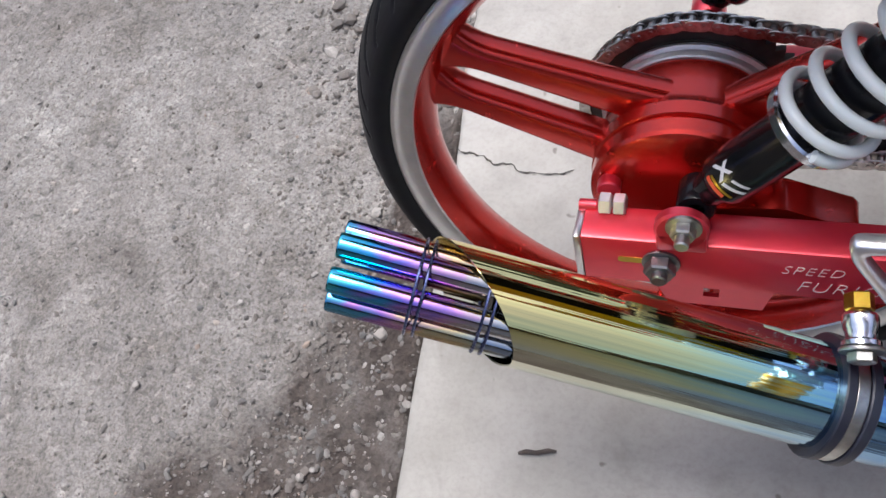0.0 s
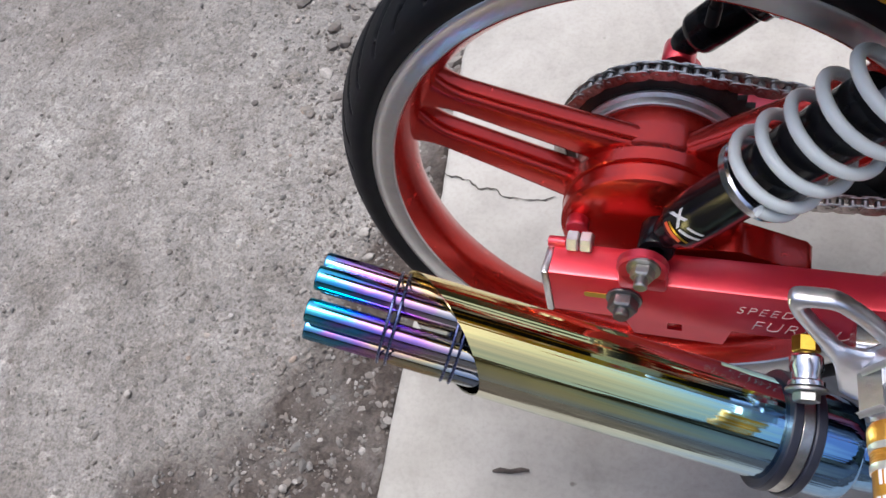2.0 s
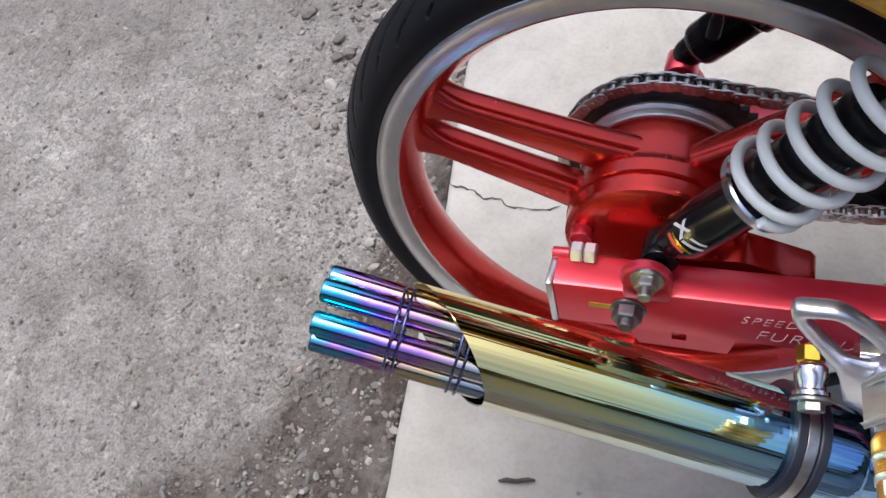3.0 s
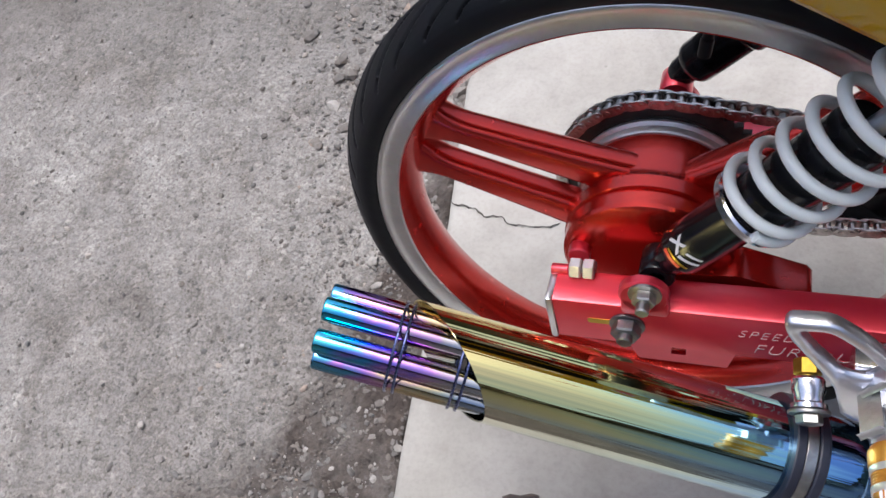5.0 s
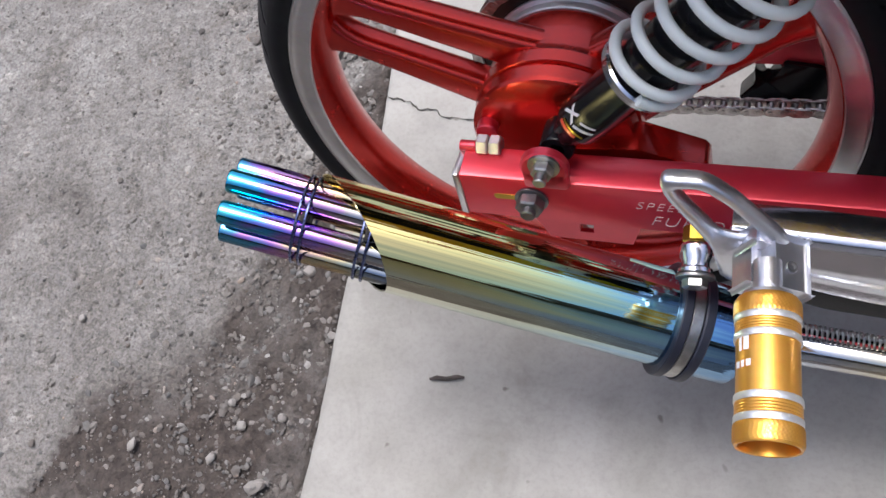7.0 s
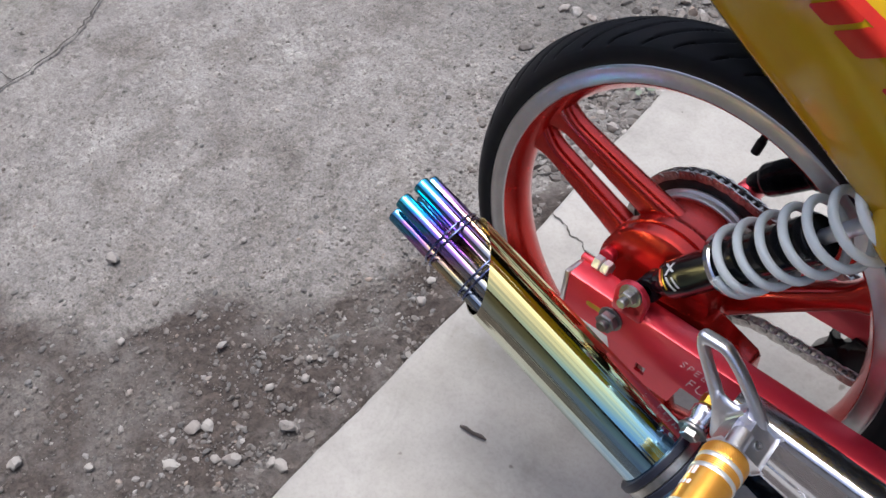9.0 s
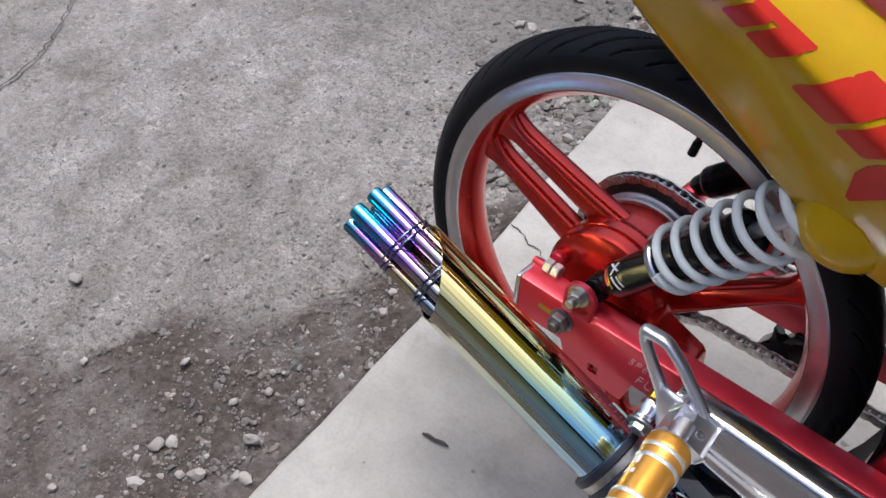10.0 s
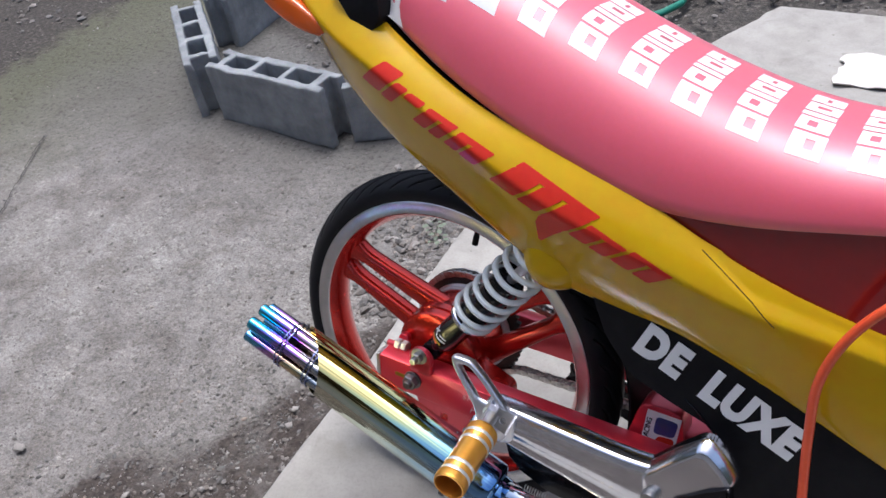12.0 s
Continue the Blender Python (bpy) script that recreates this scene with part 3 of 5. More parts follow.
bike.matrix_world = Matrix.Translation((0, 0, HUB_Z)) @ pose(0, 0, 0, -LEAN) @ Matrix.Translation((0, 0, -TYRE_R))
tagged(bike, "red and yellow underbone motorcycle leaning on the slab", "motorcycle")


def bike_part(name, bm, mat, label="", sharp=35):
    """A part of the motorcycle, drawn round its rear axle."""
    ob = part(name, bm, mat, bike, label, sharp)
    ob.location = (0, 0, TYRE_R)
    return ob


def make_wheel():
    # polished rim with rolled lips
    bm = bmesh.new()
    side = [(0.2085, 0.0215), (0.2105, 0.0245), (0.2118, 0.0262), (0.2140, 0.0258), (0.2200, 0.0262), (0.2250, 0.0272), (0.2272, 0.0282), (0.2290, 0.0278), (0.2300, 0.0265), (0.2298, 0.0248), (0.2270, 0.0228), (0.2240, 0.0205)]
    prof = [(r, -h) for r, h in side] + [(0.214, -0.012), (0.214, 0.012)] + [(r, h) for r, h in side[::-1]]
    lathe(bm, prof, WHEEL, 144, closed=True)
    wheel = bike_part("rear_wheel", bm, POLISHED, "red cast wheel with a polished rim lip", 40)
    # red inner band
    bm = bmesh.new()
    inner = [(0.2088, 0.0222), (0.2110, 0.0246), (0.2100, 0.0250), (0.2068, 0.0205), (0.2030, 0.0140), (0.2000, 0.0070)]
    lathe(bm, [(r, -h) for r, h in inner] + [(0.1992, 0.0)] + [(r, h) for r, h in inner[::-1]] + [(0.2135, 0.0120), (0.2135, -0.0120)], WHEEL, 144, closed=True)
    part("inner_rim", bm, CANDY, wheel, "candy red inner rim band", 50)
    # tyre with slanting grooves
    half = [(0.2255, 0.0222), (0.2290, 0.0270), (0.2340, 0.0298), (0.2385, 0.0305), (0.2425, 0.0300), (0.2465, 0.0285), (0.2500, 0.0262), (0.2530, 0.0235), (0.2556, 0.0205), (0.2580, 0.0172), (0.2600, 0.0138), (0.2617, 0.0104), (0.2630, 0.0070), (0.2638, 0.0035)]
    fine = []
    for (r0, h0), (r1, h1) in zip(half, half[1:] + [(TYRE_R, 0.0)]):
        k = 3 if h0 <= 0.0305 and r0 > 0.24 else 1
        fine += [(r0 + (r1 - r0) * i / k, h0 + (h1 - h0) * i / k) for i in range(k)]
    prof = [(r, -h) for r, h in fine] + [(TYRE_R, 0.0)] + [(r, h) for r, h in fine[::-1]]
    segs, count = 1440, 46
    bm = bmesh.new()
    rings = []
    for i in range(segs):
        th = 2 * math.pi * i / segs
        ring = []
        for r, h in prof:
            a = abs(h)
            depth = 0.0
            if 0.002 < a < 0.029 and r > 0.24:
                v = (a - 0.002) / 0.027
                lag = 2.1 * v ** 0.85
                turn = th * count / (2 * math.pi) + (lag if h < 0 else lag + 0.5)
                ph = turn % 1.0
                d = min(ph, 1 - ph)
                short = int(turn) % 2
                end = min(1.0, (v - (0.30 if short else 0.04)) / 0.10, ((0.74 if short else 0.95) - v) / 0.12)
                if end > 0:
                    depth = 0.0045 * end ** 0.5 * max(0.0, 1 - (d / 0.105) ** 2)
            rr = r - depth * (1.0 if a < 0.02 else 0.75)
            h2 = h
            if a > 0.02:
                h2 = h - math.copysign(depth * 0.5, h)
            ring.append(WHEEL @ Vector((rr * math.cos(th), rr * math.sin(th), h2)))
        rings.append(ring)
    rings.append(rings[0])
    loft(bm, rings, wrap=False)
    bmesh.ops.remove_doubles(bm, verts=bm.verts, dist=1e-6)
    part("tyre", bm, RUBBER, wheel, "slim black tyre with slanting tread grooves", 60)
    # three spokes, each of two deep bars that part towards the hub
    for k in range(3):
        spin = Matrix.Rotation(-radians(155.4 + 120 * k), 4, "Y")
        bm = bmesh.new()
        for inner_edge, outer_edge in (((0.0040, 0.0080), (0.0370, 0.0268)), ((-0.0200, -0.0150), (-0.0560, -0.0360))):
            rings = []
            for t in range(21):
                u = t / 20
                r = 0.030 + u * 0.174
                e0 = inner_edge[0] + (inner_edge[1] - inner_edge[0]) * u
                e1 = outer_edge[0] + (outer_edge[1] - outer_edge[0]) * u ** 0.75
                flare = max(0.0, u - 0.80) / 0.20
                e1 += math.copysign(0.012 * flare * flare, e1)
                e0 -= math.copysign(0.013 * flare * flare, e0)
                c, w, d = (e0 + e1) / 2, abs(e1 - e0) / 2 * 1.04, 0.0142 - 0.0022 * u
                ring = []
                for q in range(28):
                    a = 2 * math.pi * q / 28
                    cx, sx = math.cos(a), math.sin(a)
                    ring.append(spin @ Vector((r, 0.008 - 0.003 * u + d * math.copysign(abs(sx) ** 0.65, sx), c + w * math.copysign(abs(cx) ** 0.65, cx))))
                rings.append(ring)
            loft(bm, rings)
        part("spoke", bm, CANDY, wheel, sharp=60)
    # brake drum
    bm = bmesh.new()
    lathe(bm, [(0.012, -0.0425), (0.045, -0.042), (0.060, -0.041), (0.0645, -0.0395), (0.0665, -0.037), (0.0675, -0.0265), (0.0655, -0.0255), (0.0655, -0.0230), (0.0685, -0.0220), (0.0690, -0.0105), (0.0675, -0.0085), (0.0663, -0.006), (0.0660, 0.0), (0.0660, 0.0365), (0.064, 0.0372), (0.020, 0.0372)], WHEEL, 96)
    part("hub", bm, CANDY, wheel, "candy red brake drum", 30)
    bm = bmesh.new()
    lathe(bm, [(0.048, 0.0373), (0.0672, 0.0373), (0.0682, 0.0383), (0.0686, 0.0440), (0.0708, 0.0455), (0.0714, 0.0462), (0.0714, 0.0486), (0.048, 0.0486)], WHEEL, 72, closed=True)
    part("carrier_ring", bm, CASTGREY, wheel, "bare grey sprocket carrier ring")
    bm = bmesh.new()
    v = Vector((0.0425, 0.0, 0.1985))
    lathe(bm, [(0.0042, -0.004), (0.0046, 0.002), (0.0036, 0.004), (0.0036, 0.014), (0.0044, 0.0145), (0.0044, 0.028), (0.0028, 0.029)], along(v, (0.036, -0.001, 0.160)), 14)
    part("valve", bm, BLACKPLASTIC, wheel, "black valve stem")
    return wheel


wheel = make_wheel()

# ---- sprocket and chain
PITCH_R, TEETH, CHAIN_Y = 0.0860, 57, 0.0545


def make_sprocket():
    bm = bmesh.new()
    n = TEETH * 4
    outline = []
    for i in range(n):
        a = 2 * math.pi * i / n
        r = PITCH_R + (0.0032, 0.0004, -0.0026, 0.0004)[i % 4]
        outline.append((r * math.cos(a), r * math.sin(a)))
    prism(bm, outline, CHAIN_Y - 0.003, CHAIN_Y + 0.003)
    lathe(bm, [(0.045, CHAIN_Y - 0.0045), (0.070, CHAIN_Y - 0.0045), (0.072, CHAIN_Y - 0.0035), (0.072, CHAIN_Y + 0.004), (0.045, CHAIN_Y + 0.004)], WHEEL, 64, closed=True)
    ob = bike_part("sprocket", bm, DARKSTEEL, "black steel rear sprocket", 40)
    return ob


make_sprocket()


def make_chain():
    """Roller chain: round the rear sprocket and away along two straight runs."""
    front, fr = Vector((0.50, 0, -0.042)), 0.030
    d = front.length
    tilt = math.atan2(front.z, front.x)
    open_a = math.asin((PITCH_R - fr) / d)
    up, down = tilt + math.pi / 2 - open_a, tilt - math.pi / 2 + open_a
    pts = []
    run = math.sqrt(d * d - (PITCH_R - fr) ** 2)
    step = 0.0095
    a0 = Vector((PITCH_R * math.cos(up), 0, PITCH_R * math.sin(up)))
    dir_u = Vector((math.cos(up - math.pi / 2), 0, math.sin(up - math.pi / 2)))
    b0 = Vector((PITCH_R * math.cos(down), 0, PITCH_R * math.sin(down)))
    dir_d = Vector((math.cos(down + math.pi / 2), 0, math.sin(down + math.pi / 2)))
    for i in range(int(run / step), 0, -1):
        pts.append(a0 + dir_u * step * i)
    arc = (2 * math.pi - (up - down))
    k = int(PITCH_R * arc / step)
    for i in range(k + 1):
        a = up + arc * i / k
        pts.append(Vector((PITCH_R * math.cos(a), 0, PITCH_R * math.sin(a))))
    for i in range(1, int(run / step)):
        p = b0 + dir_d * step * i
        k = max(0.0, min(1.0, (p.x - 0.005) / 0.09))
        p.z += 0.032 * k * k * (3 - 2 * k)                # it rests on the slider of the swingarm
        pts.append(p)

    def link_mesh(wide):
        bm = bmesh.new()
        for s in (1, -1):
            y = s * wide
            out = []
            for c, a0_ in ((step / 2, -90), (-step / 2, 90)):
                for q in range(7):
                    a = radians(a0_ + 30 * q)
                    out.append((c + 0.0045 * math.cos(a), 0.0045 * math.sin(a)))
            waist = [(x, z * (0.8 if abs(x) < step / 2 - 0.001 else 1)) for x, z in out]
            prism(bm, waist, y - 0.0008, y + 0.0008)
        for c in (step / 2, -step / 2):
            lathe(bm, [(0.0019, -wide - 0.0016), (0.0019, -0.0034), (0.0031, -0.0032), (0.0031, 0.0032), (0.0019, 0.0034), (0.0019, wide + 0.0016)], Matrix.Translation((c, 0, 0)) @ WHEEL, 10)
        return finish("chain_link", bm, CHAINSTEEL)
    outer, inner = link_mesh(0.0060), link_mesh(0.0044)
    bm = bmesh.new()
    lathe(bm, [(0.0022, -0.0095), (0.0022, 0.0095)], Matrix.Translation(pts[0] + Vector((0, CHAIN_Y, 0))) @ WHEEL, 10)
    chain = bike_part("chain", bm, CHAINSTEEL, "bright oiled roller chain")
    for i, (a, b) in enumerate(zip(pts, pts[1:])):
        ob = new("chain_link", outer if i % 2 else inner)
        ob.parent = chain
        mid = (a + b) / 2
        ob.matrix_basis = Matrix.Translation((mid.x, CHAIN_Y, mid.z)) @ Matrix.Rotation(-math.atan2(b.z - a.z, b.x - a.x), 4, "Y")


make_chain()


# ---- swingarm
def make_arm(s):
    """One leg of the swingarm; s is -1 on the exhaust side."""
    bm = bmesh.new()
    sec = [(0.0900, -0.0415), (0.0885, -0.0430), (0.0620, -0.0430), (0.0605, -0.0415), (0.0605, 0.0075), (0.0620, 0.0095), (0.0635, 0.0098), (0.0870, 0.0068), (0.0890, 0.0058), (0.0900, 0.0040)]
    loft(bm, [[(x + (0.0005 if z < 0 else 0), s * y, z) for y, z in sec] for x in (-0.065, -0.0645, 0.4395, 0.44)])
    arm = bike_part("swingarm", bm, ANODE, "red anodised box-section swingarm", 30)
    # end plate and adjuster
    bm = bmesh.new()
    box(bm, (0.006, 0.037, 0.052), Matrix.Translation((-0.068, s * 0.073, -0.018)), 0.002)
    part("end_plate", bm, POLISHED, arm, "bare metal end plate")
    bm = bmesh.new()
    lathe(bm, [(0.0045, 0), (0.0048, 0.001), (0.0048, 0.013), (0.004, 0.014)], along((-0.070, s * 0.062, 0.010), (-0.05, s * 0.062, 0.010)), 14)
    part("adjuster_rod", bm, ANODE, arm, "short red adjuster rod")
    for dx in (0.0, 0.0105):
        bm = bmesh.new()
        hexagon(bm, 0.0088, 0.0090, along((-0.055 + dx, s * 0.062, 0.0125), (0.1, s * 0.062, 0.0125)))
        part("adjuster_nut", bm, BRIGHTZINC, arm, "bright adjuster nut")
    # shock lug
    bm = bmesh.new()
    lathe(bm, [(0.010, -0.005), (0.0165, -0.005), (0.0185, -0.003), (0.0185, 0.003), (0.0165, 0.005), (0.010, 0.005)], Matrix.Translation((0.006, s * 0.0885, 0.024)) @ WHEEL, 36)
    box(bm, (0.035, 0.010, 0.020), Matrix.Translation((0.006, s * 0.0885, 0.012)), 0.003)
    part("shock_lug", bm, ANODE, arm, "red round shock mount lug")
    # axle slot and nut
    bm = bmesh.new()
    prism(bm, rounded([(-0.039, -0.0125), (-0.006, -0.0125), (-0.006, -0.0185), (-0.039, -0.0185)], 0.004), s * 0.0885, s * 0.0904)
    part("axle_slot", bm, BRASS, arm, "dull brass-coloured axle adjuster slot")
    out = 1 if s > 0 else -1
    frame_n = along((-0.008, s * 0.0905, -0.015), (-0.008, s * 0.2, -0.015))
    bm = bmesh.new()
    lathe(bm, [(0.005, 0), (0.0135, 0), (0.0138, 0.0008), (0.0135, 0.002), (0.005, 0.002)], frame_n, 28)
    axle = part("axle_washer", bm, DULLSTEEL, arm, "grey axle washer")
    bm = bmesh.new()
    hexagon(bm, 0.0115, 0.010, frame_n @ Matrix.Translation((0, 0, 0.002)))
    lathe(bm, [(0.006, 0), (0.006, 0.017), (0.005, 0.018)], frame_n, 16)
    part("axle_nut", bm, DULLSTEEL, arm, "dull grey axle nut")
    if s > 0:
        arm.location.y += 0.038
        return arm
    # lower flange and inner gusset
    bm = bmesh.new()
    xs, zs = [-0.030, 0.000, 0.021, 0.033, 0.060, 0.082], [-0.040, -0.0770, -0.0880, -0.100]
    slope = lambda x, z: (x - (-0.040 - z) * (0.27 if x > 0.05 else -0.4 if x < 0 else 0.0), s * 0.066, z)
    grid = {(i, k): bm.verts.new(slope(x, z)) for i, x in enumerate(xs) for k, z in enumerate(zs)}
    for i in range(5):
        for k in range(3):
            if (i, k) != (2, 1):
                bm.faces.new((grid[i, k], grid[i + 1, k], grid[i + 1, k + 1], grid[i, k + 1]))
    for g in bmesh.ops.extrude_face_region(bm, geom=bm.faces[:])["geom"]:
        if isinstance(g, bmesh.types.BMVert):
            g.co.y -= s * 0.004
    part("lower_flange", bm, ANODE, arm, "red plate below the swingarm")
    bm = bmesh.new()
    prism(bm, rounded([(0.0, 0.006), (0.07, 0.012), (0.121, -0.006), (0.124, -0.036), (0.0, -0.040)], 0.004), *sorted((s * 0.0555, s * 0.026)), 0.002)
    part("gusset", bm, CANDY, arm, "red inner gusset box")
    bm = bmesh.new()
    lathe(bm, [(0.004, 0.0), (0.0080, 0.0), (0.0088, 0.001), (0.0088, 0.009), (0.0078, 0.0105), (0.0078, 0.013), (0.0088, 0.014), (0.0088, 0.019), (0.007, 0.021), (0.003, 0.021)], along((-0.0500, s * 0.052, 0.015), (-0.0515, s * 0.02, 0.015)), 28)
    part("adjuster_cap", bm, ANODE, arm, "turned red adjuster cap")
    return arm


arm_right = make_arm(-1)
make_arm(1)
bm = bmesh.new()
box(bm, (0.09, 0.11, 0.06), Matrix.Translation((0.345, 0, -0.012)), 0.012, 3)
prism(bm, rounded([(0.285, -0.03), (0.305, 0.052), (0.356, 0.052), (0.366, -0.03)], 0.012), -0.055, -0.020, 0.004)
brace = part("brace", bm, ANODE, arm_right, "red cast brace joining the swingarm legs")
bm = bmesh.new()
prism(bm, [(0.314, 0.046), (0.356, 0.046), (0.352, -0.004), (0.310, -0.004)], -0.0562, -0.0555)
part("sticker", bm, PRINT, brace, "white, blue and red sticker on the brace")
bm = bmesh.new()
prism(bm, rounded([(0.326, 0.040), (0.353, 0.040), (0.350, 0.016), (0.324, 0.014)], 0.006), -0.0568, -0.0561)
STICKBLUE = varied("blue_sticker_ink", (0.02, 0.05, 0.20), (0.03, 0.06, 0.16), 60, (0.3, 0.4))
part("emblem", bm, STICKBLUE, brace, "plain blue emblem")
bm = bmesh.new()
prism(bm, rounded([(0.330, 0.012), (0.351, 0.014), (0.349, -0.002), (0.326, -0.002)], 0.006), -0.0568, -0.0561)
part("emblem", bm, DECAL, brace, "plain red emblem")
letters("RACING", 0.0095, 0.0002, RIGHT_FACE @ Matrix.Identity(4), BLACKPAINT, "sticker_word", brace)
brace.children[-1].matrix_local = Matrix.Translation((0.318, -0.0570, 0.0)) @ Matrix.Rotation(radians(-90 + 5), 4, "Y")
word = letters("SPEED", 0.0128, 0.0002, RIGHT_FACE, ENGRAVED, "engraved_word", arm_right, 0.30, 1.2, -0.00040)
word.location = (0.072, -0.0906, -0.0155)
word = letters("FURIOUS", 0.0172, 0.0002, RIGHT_FACE, ENGRAVED, "engraved_word", arm_right, 0.30, 1.15, -0.00050)
word.location = (0.083, -0.0906, -0.0345)


# ---- shock absorbers
def make_shock(low, high, painted):
    low, high = Vector(low), Vector(high)
    f = along(low, high, (0, 1, 0))
    length = (high - low).length
    R = 0.0290
    bm = bmesh.new()
    lathe(bm, [(0.010, 0.006), (0.0125, 0.012), (0.0135, 0.022), (0.0178, 0.026), (0.0190, 0.030), (0.0190, 0.055), (0.0190, 0.092), (0.0205, 0.097), (0.0205, length * 0.64), (0.018, length * 0.65)], f, 40)
    if painted:
        lathe(bm, [(0.006, -0.012), (0.0125, -0.012), (0.0135, -0.010), (0.0135, 0.010), (0.0125, 0.012), (0.006, 0.012)], Matrix.Translation(low) @ WHEEL, 28, closed=True)
    body = bike_part("shock_absorber", bm, BLACKPAINT, "black shock absorber with a white coil spring" if painted else "black shock absorber on the chain side")
    bm = bmesh.new()
    lathe(bm, [(0.0065, length * 0.6), (0.0065, length - 0.01)], f, 20)
    part("piston_rod", bm, SATIN, body, "chromed piston rod")
    bm = bmesh.new()
    lathe(bm, [(0.0195, 0.094), (0.0275, 0.094), (0.0290, 0.0955), (0.0290, 0.1005), (0.0275, 0.102), (0.0195, 0.102)], f, 48, closed=True)
    part("spring_seat", bm, CHROME, body, "bright knurled spring seat")
    bm = bmesh.new()
    lathe(bm, [(0.006, length - 0.026), (0.0300, length - 0.026), (0.031, length - 0.022), (0.024, length - 0.010), (0.012, length)], f, 40)
    part("top_cap", bm, BLACKPAINT if not painted else STEEL, body, "grey spring cap")
    turns, z0, z1 = 7.7, 0.1035, length - 0.030
    n = int(turns * 30)
    pts, rad = [], []
    for i in range(n + 1):
        u = i / n
        e = u * 0.39 if u < 0.104 else 0.0405 + (u - 0.104) * (1 - 0.0405) / 0.896
        a = 2 * math.pi * turns * u - math.pi / 2
        pts.append(f @ Vector((R * math.cos(a), R * math.sin(a), z0 + (z1 - z0) * e)))
        rad.append(0.0039)
    bm = bmesh.new()
    if painted:
        sweep(bm, pts, rad, 12)
        part("coil_spring", bm, SPRINGPAINT, body, "white enamelled coil spring")
    else:
        lathe(bm, [(0.017, 0.040), (0.0190, 0.042), (0.0190, 0.078), (0.0225, 0.082), (0.0225, 0.10), (0.0205, 0.104), (0.0205, length - 0.02), (0.02, length - 0.018)], f, 40)
        part("sleeve", bm, BLACKPAINT, body, "black shock sleeve")
    if painted:
        # small printed patch: plain bars on the black tube
        for z, a0, a1, h, slope, mat in ((0.030, 212, 262, 0.0030, 0.0, ORANGE), (0.0335, 215, 275, 0.0020, 0.0, BRASS), (0.037, 200, 232, 0.0035, 0.010, PRINT), (0.047, 205, 236, 0.0035, -0.010, PRINT), (0.0375, 240, 285, 0.0028, 0.004, PRINT), (0.0445, 245, 280, 0.0024, 0.003, PRINT)):
            bm = bmesh.new()
            rows = []
            for hh in (z, z + h):
                rr = 0.0194
                rows.append([f @ Vector((rr * math.cos(radians(a)), rr * math.sin(radians(a)), hh + slope * (a - a0) / (a1 - a0))) for a in np.linspace(a0, a1, 8)])
            loft(bm, rows, wrap=False)
            part("printed_bar", bm, mat, body)
    return body


SHOCK_LOW, SHOCK_HIGH = (0.014, -0.068, 0.033), (0.199, -0.082, 0.262)
shock = make_shock(SHOCK_LOW, SHOCK_HIGH, True)
shock_left = make_shock((0.000, 0.128, 0.046), (0.235, 0.122, 0.262), False)
bolt_f = along((0.008, -0.096, 0.034), (0.008, -0.2, 0.034))
bm = bmesh.new()
lathe(bm, [(0.004, 0), (0.0120, 0), (0.0123, 0.0008), (0.0120, 0.0022), (0.004, 0.0022)], bolt_f, 30)
part("washer", bm, STEEL, shock, "zinc washer")
bm = bmesh.new()
hexagon(bm, 0.0086, 0.008, bolt_f @ Matrix.Translation((0, 0, 0.002)))
lathe(bm, [(0.0050, 0.0), (0.0050, 0.017), (0.0042, 0.018)], bolt_f, 16)
part("nut", bm, STEEL, shock, "zinc-plated shock nut")
bm = bmesh.new()
lathe(bm, [(0.006, -0.014), (0.0130, -0.014), (0.0142, -0.012), (0.0142, 0.012), (0.0130, 0.014), (0.006, 0.014)], Matrix.Translation((0.005, 0.126, 0.040)) @ WHEEL, 28, closed=True)
part("mount", bm, ANODE, shock_left, "red anodised lower mount")

# ---- exhaust
EX0, EXD = Vector((0, -0.155, -0.033)), Vector((1, 0.060, -0.40)).normalized()


def ex(x):
    return EX0 + EXD * (x / EXD.x)


MUF_R = 0.0378
mf = along(ex(-0.125), ex(0.2), (0, 1, 0))          # silencer frame; z runs forward along it


